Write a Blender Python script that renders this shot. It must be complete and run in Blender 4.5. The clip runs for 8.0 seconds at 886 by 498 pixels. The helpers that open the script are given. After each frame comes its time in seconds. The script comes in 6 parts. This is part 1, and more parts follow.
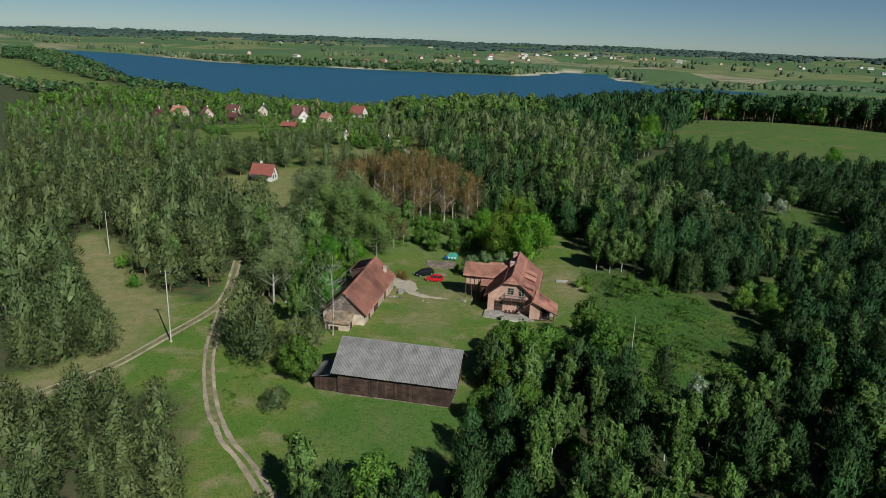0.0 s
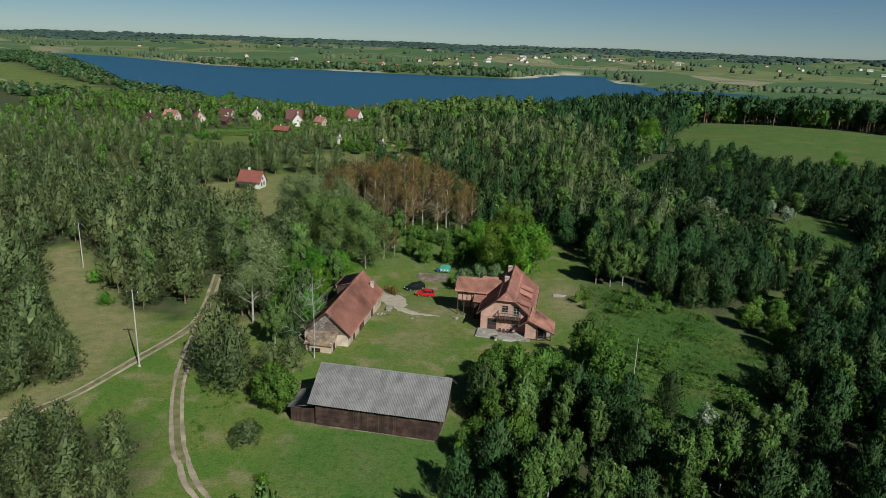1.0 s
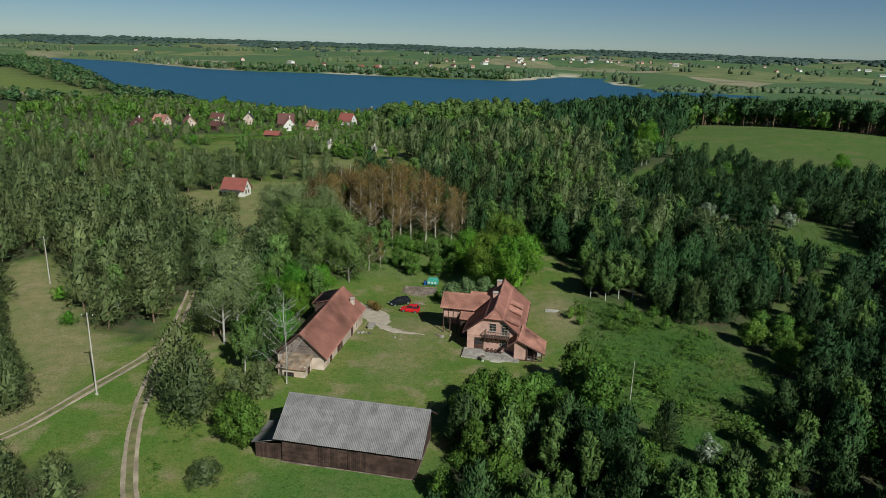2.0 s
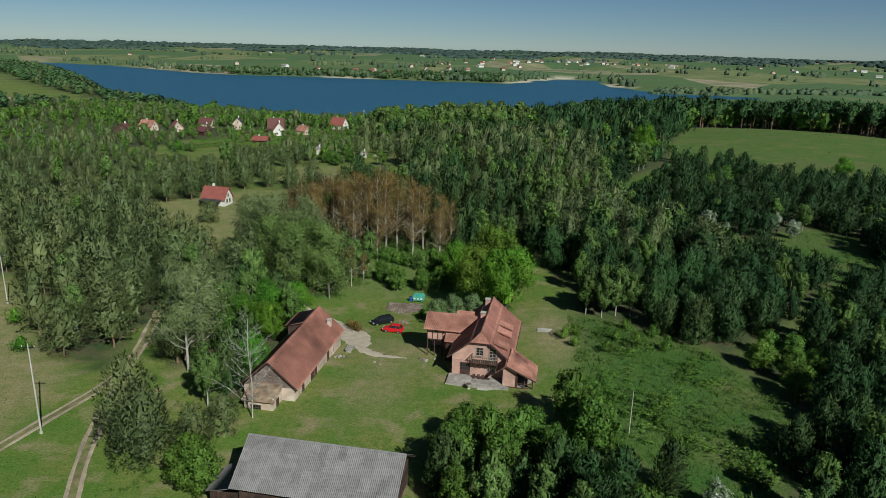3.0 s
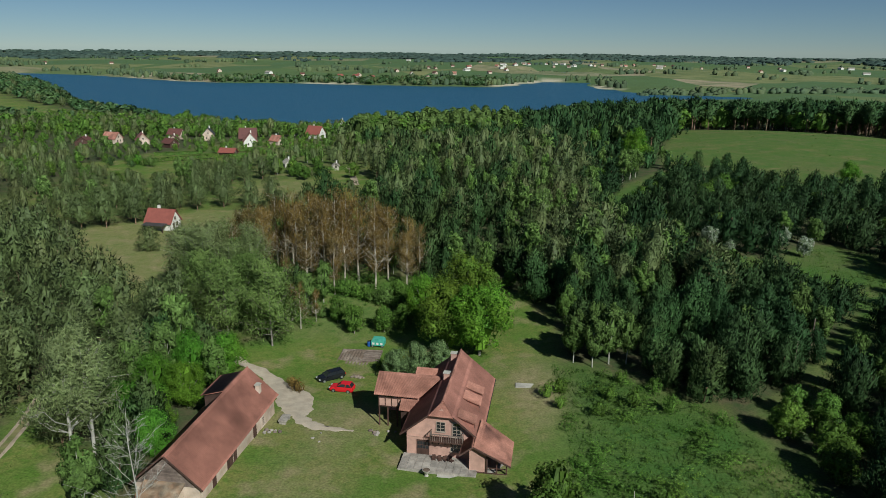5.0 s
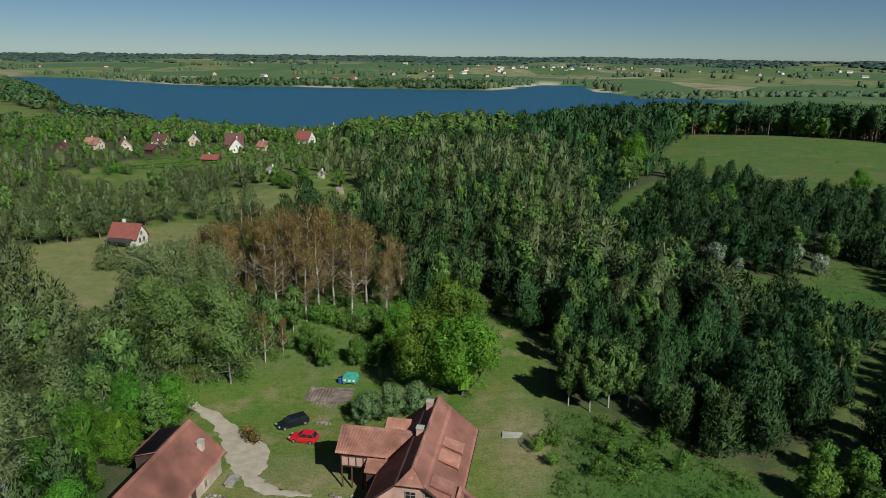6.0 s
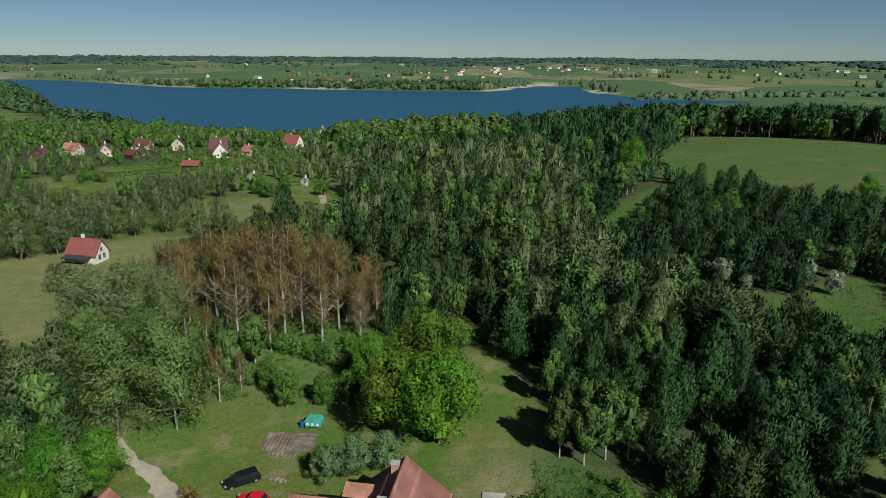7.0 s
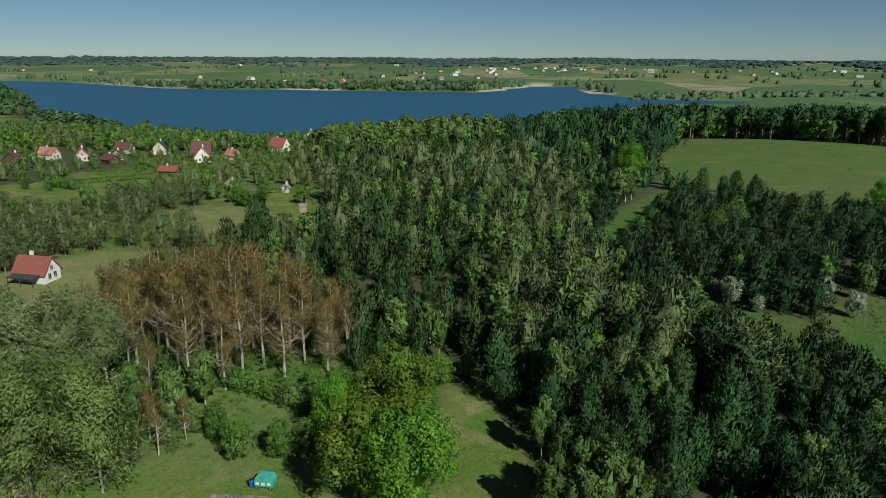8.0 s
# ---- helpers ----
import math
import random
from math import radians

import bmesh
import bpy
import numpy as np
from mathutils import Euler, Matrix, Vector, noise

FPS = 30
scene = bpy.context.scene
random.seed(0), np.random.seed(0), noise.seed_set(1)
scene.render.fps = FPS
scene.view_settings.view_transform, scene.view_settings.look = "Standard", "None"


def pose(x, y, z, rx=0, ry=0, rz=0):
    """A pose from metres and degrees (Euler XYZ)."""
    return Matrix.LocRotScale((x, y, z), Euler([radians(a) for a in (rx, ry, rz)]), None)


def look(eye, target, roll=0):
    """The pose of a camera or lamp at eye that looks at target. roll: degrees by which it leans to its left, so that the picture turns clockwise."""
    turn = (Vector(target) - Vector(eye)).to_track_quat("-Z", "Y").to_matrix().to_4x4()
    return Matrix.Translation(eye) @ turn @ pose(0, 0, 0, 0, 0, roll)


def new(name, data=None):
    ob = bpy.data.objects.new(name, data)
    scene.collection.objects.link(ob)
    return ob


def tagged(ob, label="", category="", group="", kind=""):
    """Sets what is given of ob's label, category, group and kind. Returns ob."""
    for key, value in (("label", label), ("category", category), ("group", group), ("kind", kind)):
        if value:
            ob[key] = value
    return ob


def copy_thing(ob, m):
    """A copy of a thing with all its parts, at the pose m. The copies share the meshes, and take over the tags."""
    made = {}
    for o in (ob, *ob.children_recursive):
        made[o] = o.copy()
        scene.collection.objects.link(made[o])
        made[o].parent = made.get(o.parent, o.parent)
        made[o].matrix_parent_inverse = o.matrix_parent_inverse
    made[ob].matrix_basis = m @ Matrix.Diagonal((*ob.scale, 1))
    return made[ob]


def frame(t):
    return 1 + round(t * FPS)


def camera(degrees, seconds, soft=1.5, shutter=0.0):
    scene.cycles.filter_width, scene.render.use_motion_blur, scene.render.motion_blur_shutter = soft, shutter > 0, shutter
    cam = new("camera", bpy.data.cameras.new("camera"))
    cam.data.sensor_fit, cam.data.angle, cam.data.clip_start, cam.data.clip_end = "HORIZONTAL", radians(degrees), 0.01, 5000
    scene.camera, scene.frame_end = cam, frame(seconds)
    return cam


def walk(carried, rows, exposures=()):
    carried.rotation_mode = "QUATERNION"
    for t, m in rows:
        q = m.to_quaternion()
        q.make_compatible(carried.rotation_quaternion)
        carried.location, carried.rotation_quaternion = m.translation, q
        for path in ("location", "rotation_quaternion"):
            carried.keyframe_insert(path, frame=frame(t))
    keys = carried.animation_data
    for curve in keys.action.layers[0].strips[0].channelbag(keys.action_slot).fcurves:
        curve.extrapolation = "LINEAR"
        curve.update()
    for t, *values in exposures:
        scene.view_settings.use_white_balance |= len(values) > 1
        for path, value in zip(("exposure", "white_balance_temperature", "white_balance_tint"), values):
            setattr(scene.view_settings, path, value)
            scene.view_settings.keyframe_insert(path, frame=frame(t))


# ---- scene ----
cam = camera(65.0, 8.0, 0.85)
PATH = [
    (0, (4.012, 2.502, 50.083), (3.94, 4.414, 49.499), 2.2),
    (0.5, (4.44, 6.639, 50.006), (4.37, 8.551, 49.426), 2.2),
    (1, (5.291, 10.753, 50.009), (5.221, 12.666, 49.432), 2.1),
    (1.5, (6.508, 14.577, 49.968), (6.438, 16.491, 49.394), 1.9),
    (3, (9.598, 28.268, 49.677), (9.537, 30.186, 49.114), 1.5),
    (3.5, (10.708, 33.138, 49.485), (10.652, 35.057, 48.926), 1.2),
    (4, (11.975, 38.759, 49.409), (11.925, 40.679, 48.854), 1.1),
    (4.5, (13.097, 44.269, 49.305), (13.052, 46.191, 48.752), 0.9),
    (4.7, (13.498, 46.778, 49.26), (13.457, 48.699, 48.707), 0.7),
    (6, (16.833, 64.834, 49.034), (16.801, 66.758, 48.49), 0.6),
    (6.5, (18.281, 71.389, 48.993), (18.253, 73.314, 48.449), 0.5),
    (7, (19.856, 78.422, 48.961), (19.831, 80.347, 48.42), 0.4),
    (7.5, (21.181, 85.504, 48.839), (21.161, 87.43, 48.299), 0.3),
    (8, (22.771, 93.023, 48.699), (22.755, 94.949, 48.159), 0.3),
]
walk(cam, [(t, look(eye, target, roll)) for t, eye, target, roll in PATH], [(0, 0.0, 5750, 0), (8, 0.0, 5750, 0)])


# ---- world, sun, exposure ----
SUN_FROM = Vector((0.42, -0.67, 0.616)).normalized()
world = bpy.data.worlds.new("sky")
scene.world = world
world.use_nodes = True
_n = world.node_tree.nodes
_sky = _n.new("ShaderNodeTexSky")
_sky.sky_type, _sky.sun_disc = "NISHITA", False
_sky.sun_elevation, _sky.sun_rotation = math.asin(SUN_FROM.z), math.atan2(SUN_FROM.x, SUN_FROM.y)
_sky.altitude, _sky.air_density, _sky.dust_density, _sky.ozone_density = 100, 0.65, 0.0, 3.0
_n["Background"].inputs["Strength"].default_value = 0.040
world.node_tree.links.new(_sky.outputs[0], _n["Background"].inputs["Color"])
sun = new("sun", bpy.data.lights.new("sun", "SUN"))
sun.data.energy, sun.data.angle, sun.data.color = 5.0, radians(0.5), (1.0, 0.94, 0.84)
sun.matrix_world = look(SUN_FROM * 300, (0, 0, 0))


# ---- materials ----
def mat(name, base, rough=0.8, vary=0.25, scale=3.0, fine=40.0, second=None, bump=0.0, bump_scale=30.0,
        metal=0.0, piece=0.0, leaf=0.0, spec=0.3, stain=0.0, grow=0.0):
    """A node material: base colour with coarse and fine variation, an optional second colour in patches, relief, and change from piece to piece."""
    m = bpy.data.materials.new(name)
    m.use_nodes = True
    t = m.node_tree
    n, l = t.nodes, t.links
    b = n["Principled BSDF"]
    b.inputs["Roughness"].default_value, b.inputs["Metallic"].default_value = rough, metal
    b.inputs["Specular IOR Level"].default_value = 0.1 if leaf > 0.3 else spec
    pos = n.new("ShaderNodeNewGeometry")

    def tex(sc, detail=4.0):
        q = n.new("ShaderNodeTexNoise")
        q.inputs["Scale"].default_value, q.inputs["Detail"].default_value = sc, detail
        l.new(pos.outputs["Position"], q.inputs["Vector"])
        return q.outputs["Fac"]

    def remap(v, a, c, lo, hi):
        q = n.new("ShaderNodeMapRange")
        for k, x in zip(("From Min", "From Max", "To Min", "To Max"), (a, c, lo, hi)):
            q.inputs[k].default_value = x
        l.new(v, q.inputs["Value"])
        return q.outputs["Result"]

    def times(a, c):
        q = n.new("ShaderNodeMath")
        q.operation = "MULTIPLY"
        l.new(a, q.inputs[0])
        l.new(c, q.inputs[1])
        return q.outputs[0]

    colour = n.new("ShaderNodeRGB")
    colour.outputs[0].default_value = (*base, 1)
    out = colour.outputs[0]
    if second:
        mix = n.new("ShaderNodeMix")
        mix.data_type = "RGBA"
        l.new(remap(tex(scale * 0.6, 5.0), 0.42, 0.62, 0.0, 1.0), mix.inputs["Factor"])
        l.new(out, mix.inputs["A"])
        mix.inputs["B"].default_value = (*second, 1)
        out = mix.outputs["Result"]
    value = times(remap(tex(scale), 0.3, 0.7, 1 - vary, 1 + vary), remap(tex(fine), 0.3, 0.7, 1 - vary * 0.6, 1 + vary * 0.6))
    if piece:
        info = n.new("ShaderNodeObjectInfo")
        value = times(value, remap(info.outputs["Random"], 0, 1, 1 - piece, 1 + piece))
    if leaf:
        value = times(value, remap(pos.outputs["Random Per Island"], 0, 1, 1 - leaf, 1 + leaf))
    if stain:
        value = times(value, remap(tex(scale * 0.35, 6.0), 0.35, 0.55, 1 - stain, 1.0))
    hsv = n.new("ShaderNodeHueSaturation")
    l.new(out, hsv.inputs["Color"])
    l.new(value, hsv.inputs["Value"])
    l.new(hsv.outputs[0], b.inputs["Base Color"])
    if bump:
        q = n.new("ShaderNodeBump")
        q.inputs["Strength"].default_value, q.inputs["Distance"].default_value = bump, 0.05
        l.new(tex(bump_scale, 6.0), q.inputs["Height"])
        l.new(q.outputs[0], b.inputs["Normal"])
    if grow:
        tr = n.new("ShaderNodeBsdfTranslucent")
        l.new(hsv.outputs[0], tr.inputs["Color"])
        mx = n.new("ShaderNodeMixShader")
        mx.inputs[0].default_value = grow
        l.new(b.outputs[0], mx.inputs[1])
        l.new(tr.outputs[0], mx.inputs[2])
        l.new(mx.outputs[0], n["Material Output"].inputs["Surface"])
    return m


M = dict(
    pine=mat("pine_needles", (0.038, 0.080, 0.024), 0.65, 0.3, 0.09, 1.2, (0.062, 0.092, 0.028), leaf=0.34, piece=0.2),
    pine_dark=mat("dark_pine_needles", (0.027, 0.060, 0.020), 0.65, 0.3, 0.09, 1.2, (0.040, 0.072, 0.023), leaf=0.32, piece=0.2),
    woodland=mat("dark_broad_leaves", (0.048, 0.098, 0.030), 0.6, 0.25, 0.03, 0.5, (0.066, 0.112, 0.032), leaf=0.3, grow=0.1),
    pine_old=mat("old_pine_needles", (0.082, 0.112, 0.036), 0.65, 0.3, 0.09, 1.2, (0.094, 0.110, 0.036), leaf=0.26, piece=0.14, grow=0.06),
    birch=mat("birch_leaves", (0.112, 0.172, 0.045), 0.6, 0.25, 0.12, 1.5, (0.095, 0.160, 0.034), leaf=0.4, piece=0.18, grow=0.25),
    broad=mat("broad_leaves", (0.088, 0.165, 0.028), 0.55, 0.25, 0.1, 1.5, (0.105, 0.170, 0.026), leaf=0.45, piece=0.25, grow=0.25),
    lime=mat("lime_leaves", (0.085, 0.210, 0.022), 0.55, 0.2, 0.12, 1.5, (0.120, 0.215, 0.020), leaf=0.4, piece=0.15, grow=0.28),
    maple=mat("maple_leaves", (0.125, 0.180, 0.022), 0.55, 0.2, 0.12, 1.5, (0.095, 0.175, 0.022), leaf=0.4, piece=0.1, grow=0.28),
    poplar=mat("poplar_leaves", (0.115, 0.172, 0.045), 0.6, 0.2, 0.08, 1.0, leaf=0.4, piece=0.15, grow=0.25),
    weeping=mat("weeping_birch_leaves", (0.205, 0.245, 0.100), 0.6, 0.2, 0.12, 1.5, (0.170, 0.225, 0.075), leaf=0.35, piece=0.1, grow=0.3),
    ash=mat("ash_leaves", (0.170, 0.235, 0.065), 0.6, 0.2, 0.12, 1.5, (0.145, 0.220, 0.055), leaf=0.35, piece=0.1, grow=0.3),
    willow=mat("grey_leaves", (0.150, 0.215, 0.085), 0.6, 0.2, 0.2, 1.5, leaf=0.4, grow=0.25),
    aspen=mat("aspen_new_leaves", (0.176, 0.114, 0.032), 0.7, 0.3, 0.12, 1.5, (0.150, 0.108, 0.034), leaf=0.45, piece=0.2, grow=0.2),
    blossom=mat("white_blossom", (0.36, 0.39, 0.30), 0.8, 0.2, 2.2, 6.0, (0.11, 0.17, 0.06), leaf=0.45, grow=0.15),
    grass_blade=mat("grass_blades", (0.076, 0.152, 0.022), 0.7, 0.3, 0.1, 1.5, (0.100, 0.160, 0.034), leaf=0.4, grow=0.25),
    bark=mat("pine_bark", (0.20, 0.13, 0.085), 0.9, 0.3, 1.0, 8.0, bump=0.4, bump_scale=12.0),
    bark_grey=mat("grey_bark", (0.24, 0.21, 0.18), 0.9, 0.3, 1.0, 8.0, bump=0.4, bump_scale=12.0),
    bark_pale=mat("pale_aspen_bark", (0.44, 0.39, 0.31), 0.9, 0.25, 1.0, 8.0, (0.32, 0.28, 0.22), bump=0.3),
    # Skyline woods: the bluish base colour stands in for distance haze.
    far_hazed=mat("far_hazed_wood", (0.036, 0.060, 0.048), 0.8, 0.25, 0.01, 0.2, (0.048, 0.072, 0.052)),
    far=mat("far_mixed_wood", (0.058, 0.088, 0.044), 0.8, 0.3, 0.02, 0.3, (0.085, 0.110, 0.045)),
    bark_white=mat("birch_bark", (0.43, 0.40, 0.35), 0.8, 0.2, 1.2, 6.0, (0.42, 0.39, 0.34), bump=0.2, stain=0.3),
    tile=mat("red_roof_tiles", (0.360, 0.160, 0.120), 0.8, 0.2, 0.5, 6.0, (0.32, 0.140, 0.105), bump=0.3, bump_scale=18.0, leaf=0.05, stain=0.25),
    tile_old=mat("old_roof_tiles", (0.40, 0.185, 0.135), 0.85, 0.25, 0.7, 6.0, (0.31, 0.140, 0.100), bump=0.3, bump_scale=18.0, stain=0.35),
    tile_annex=mat("annex_roof_tiles", (0.35, 0.150, 0.110), 0.85, 0.25, 0.45, 7.0, (0.30, 0.130, 0.095), bump=0.3, bump_scale=18.0, stain=0.3),
    sheet=mat("fibre_cement", (0.215, 0.198, 0.190), 0.9, 0.10, 2.5, 20.0, bump=0.3, bump_scale=25.0, piece=0.13, stain=0.2, spec=0.1),
    sheet_moss=mat("mossy_fibre_cement", (0.25, 0.16, 0.10), 0.95, 0.3, 1.5, 12.0, (0.28, 0.22, 0.16), bump=0.4, stain=0.4),
    plank=mat("dark_weathered_planks", (0.060, 0.034, 0.026), 0.85, 0.35, 1.2, 14.0, (0.085, 0.050, 0.038), bump=0.5, piece=0.25, stain=0.3),
    plank_grey=mat("grey_weathered_planks", (0.22, 0.17, 0.14), 0.9, 0.3, 1.2, 14.0, (0.16, 0.12, 0.10), bump=0.5, piece=0.2, stain=0.3),
    timber=mat("dark_timber", (0.075, 0.040, 0.030), 0.8, 0.3, 1.2, 14.0, bump=0.3, piece=0.15),
    plaster=mat("cream_plaster", (0.60, 0.48, 0.39), 0.9, 0.12, 0.8, 14.0, (0.48, 0.36, 0.27), bump=0.2, stain=0.25),
    brick_wall=mat("pink_brick", (0.500, 0.300, 0.235), 0.9, 0.15, 1.0, 22.0, (0.46, 0.270, 0.215), bump=0.4, bump_scale=30.0, stain=0.15),
    white=mat("white_render", (0.66, 0.63, 0.57), 0.85, 0.08, 0.8, 10.0, stain=0.12),
    trim=mat("worn_window_paint", (0.34, 0.27, 0.22), 0.6, 0.1, 2.0, 20.0),
    stone=mat("grey_paving", (0.33, 0.29, 0.25), 0.9, 0.25, 1.2, 14.0, (0.26, 0.23, 0.20), bump=0.4, piece=0.15),
    concrete=mat("pale_concrete", (0.46, 0.42, 0.36), 0.9, 0.15, 1.0, 14.0, bump=0.3, stain=0.2),
    sand=mat("sandy_track", (0.40, 0.315, 0.225), 0.95, 0.18, 0.6, 7.0, (0.27, 0.215, 0.150), bump=0.4, bump_scale=6.0, stain=0.15),
    gravel=mat("pale_gravel", (0.43, 0.35, 0.265), 0.95, 0.15, 0.8, 9.0, (0.42, 0.35, 0.27), bump=0.4, bump_scale=8.0),
    trodden=mat("trodden_grass", (0.19, 0.165, 0.075), 0.95, 0.25, 0.9, 9.0, (0.13, 0.145, 0.045), bump=0.5, bump_scale=6.0),
    soil=mat("bed_soil", (0.16, 0.115, 0.085), 0.95, 0.3, 1.0, 9.0, (0.24, 0.19, 0.15), bump=0.5),
    roof_red=mat("red_metal_roof", (0.25, 0.080, 0.062), 0.5, 0.12, 0.8, 6.0, spec=0.4),
    roof_brown=mat("dark_brown_roof", (0.12, 0.050, 0.042), 0.7, 0.2, 0.8, 6.0),
    roof_dark=mat("dark_canopy_roof", (0.055, 0.055, 0.055), 0.6, 0.2, 0.8, 6.0),
    red_paint=mat("red_car_paint", (0.55, 0.012, 0.020), 0.25, 0.03, 1.0, 9.0, spec=0.6),
    black_paint=mat("black_car_paint", (0.010, 0.011, 0.014), 0.2, 0.05, 1.0, 9.0, spec=0.6),
    rubber=mat("rubber", (0.02, 0.02, 0.02), 0.85, 0.15, 4.0, 30.0),
    alloy=mat("alloy", (0.5, 0.5, 0.5), 0.35, 0.05, 4.0, 30.0, metal=0.8),
    lamp=mat("clear_lamp", (0.35, 0.35, 0.34), 0.15, 0.05, 4.0, 30.0, spec=0.7),
    tail=mat("red_lamp", (0.4, 0.01, 0.01), 0.2, 0.05, 4.0, 30.0, spec=0.6),
    glass=mat("dark_glazing", (0.018, 0.021, 0.024), 0.08, 0.05, 2.0, 9.0, spec=0.7),
    green_paint=mat("turquoise_sheeting", (0.055, 0.30, 0.22), 0.5, 0.15, 1.5, 8.0, (0.10, 0.36, 0.28), spec=0.4),
    blue_paint=mat("blue_plastic", (0.02, 0.08, 0.28), 0.5, 0.1, 2.0, 9.0, spec=0.4),
    iron=mat("dark_iron", (0.035, 0.033, 0.032), 0.6, 0.2, 3.0, 20.0, metal=0.4),
)


def ground_material():
    """Grass, forest floor and far fields, told apart by the ground's own cover layer."""
    m = bpy.data.materials.new("ground_cover")
    m.use_nodes = True
    n, l = m.node_tree.nodes, m.node_tree.links
    b = n["Principled BSDF"]
    b.inputs["Roughness"].default_value, b.inputs["Specular IOR Level"].default_value = 0.9, 0.15
    pos = n.new("ShaderNodeNewGeometry")
    cover = n.new("ShaderNodeVertexColor")
    cover.layer_name = "cover"
    sep = n.new("ShaderNodeSeparateColor")
    l.new(cover.outputs["Color"], sep.inputs[0])

    def tex(sc, detail=5.0, stretch=None):
        q = n.new("ShaderNodeTexNoise")
        q.inputs["Scale"].default_value, q.inputs["Detail"].default_value = sc, detail
        l.new(pos.outputs["Position"], q.inputs["Vector"])
        return q.outputs["Fac"]

    def ramp(v, lo, hi):
        q = n.new("ShaderNodeMapRange")
        q.inputs["From Min"].default_value, q.inputs["From Max"].default_value = lo, hi
        l.new(v, q.inputs["Value"])
        return q.outputs["Result"]

    def mix(f, a, c):
        q = n.new("ShaderNodeMix")
        q.data_type = "RGBA"
        l.new(f, q.inputs["Factor"])
        for k, x in (("A", a), ("B", c)):
            if isinstance(x, tuple):
                q.inputs[k].default_value = (*x, 1)
            else:
                l.new(x, q.inputs[k])
        return q.outputs["Result"]

    grass = mix(ramp(tex(0.10), 0.38, 0.62), (0.098, 0.160, 0.026), (0.165, 0.176, 0.046))
    grass = mix(ramp(tex(0.9, 8.0), 0.45, 0.75), grass, (0.075, 0.140, 0.018))
    grass = mix(ramp(tex(0.22, 7.0), 0.52, 0.72), grass, (0.24, 0.205, 0.100))
    dry = mix(ramp(tex(0.5, 8.0), 0.35, 0.65), (0.300, 0.235, 0.135), (0.200, 0.185, 0.080))
    floor = mix(ramp(tex(0.35, 7.0), 0.40, 0.62), (0.048, 0.072, 0.024), (0.090, 0.080, 0.042))
    cell = n.new("ShaderNodeTexVoronoi")
    stretch = n.new("ShaderNodeVectorMath")
    stretch.operation = "MULTIPLY"
    stretch.inputs[1].default_value = (0.0042, 0.0026, 0.0)
    l.new(pos.outputs["Position"], stretch.inputs[0])
    l.new(stretch.outputs[0], cell.inputs["Vector"])
    cell.inputs["Scale"].default_value = 1.0
    cs = n.new("ShaderNodeSeparateColor")
    l.new(cell.outputs["Color"], cs.inputs[0])
    field = mix(ramp(cs.outputs[0], 0.3, 0.8), (0.100, 0.150, 0.055), (0.195, 0.200, 0.085))
    field = mix(ramp(cs.outputs[1], 0.80, 0.86), field, (0.300, 0.250, 0.160))
    field = mix(ramp(cs.outputs[2], 0.62, 0.68), field, (0.085, 0.140, 0.058))
    field = mix(ramp(tex(0.02, 6.0), 0.4, 0.75), field, (0.085, 0.125, 0.045))
    lush = n.new("ShaderNodeAttribute")
    lush.attribute_name = "lush"
    rich = mix(ramp(tex(0.13, 7.0), 0.36, 0.64), (0.058, 0.138, 0.022), (0.092, 0.150, 0.030))
    rich = mix(ramp(tex(0.05, 6.0), 0.54, 0.70), rich, (0.165, 0.165, 0.056))
    rich = mix(ramp(tex(0.021, 7.0), 0.53, 0.66), rich, (0.150, 0.150, 0.058))
    rich = mix(ramp(tex(1.1, 8.0), 0.50, 0.75), rich, (0.038, 0.098, 0.016))
    grass = mix(lush.outputs["Fac"], grass, rich)
    out = mix(sep.outputs[0], floor, grass)
    out = mix(sep.outputs[1], out, dry)
    out = mix(sep.outputs[2], out, field)
    out = mix(cover.outputs["Alpha"], out, (0.50, 0.43, 0.32))
    hsv = n.new("ShaderNodeHueSaturation")
    l.new(out, hsv.inputs["Color"])
    grain = n.new("ShaderNodeMapRange")
    for k, x in (("From Min", 0.3), ("From Max", 0.7), ("To Min", 0.72), ("To Max", 1.25)):
        grain.inputs[k].default_value = x
    l.new(tex(3.5, 8.0), grain.inputs["Value"])
    l.new(grain.outputs[0], hsv.inputs["Value"])
    l.new(hsv.outputs[0], b.inputs["Base Color"])
    bump = n.new("ShaderNodeBump")
    bump.inputs["Strength"].default_value, bump.inputs["Distance"].default_value = 0.4, 0.2
    l.new(tex(2.2, 8.0), bump.inputs["Height"])
    l.new(bump.outputs[0], b.inputs["Normal"])
    return m


def water_material():
    m = bpy.data.materials.new("lake_water")
    m.use_nodes = True
    n, l = m.node_tree.nodes, m.node_tree.links
    b = n["Principled BSDF"]
    b.inputs["Base Color"].default_value = (0.026, 0.092, 0.155, 1)
    b.inputs["Roughness"].default_value, b.inputs["IOR"].default_value = 0.35, 1.33
    pos = n.new("ShaderNodeNewGeometry")
    q = n.new("ShaderNodeTexNoise")
    q.inputs["Scale"].default_value, q.inputs["Detail"].default_value = 0.35, 6.0
    l.new(pos.outputs["Position"], q.inputs["Vector"])
    bump = n.new("ShaderNodeBump")
    bump.inputs["Strength"].default_value, bump.inputs["Distance"].default_value = 1.0, 2.5
    l.new(q.outputs["Fac"], bump.inputs["Height"])
    l.new(bump.outputs[0], b.inputs["Normal"])
    return m


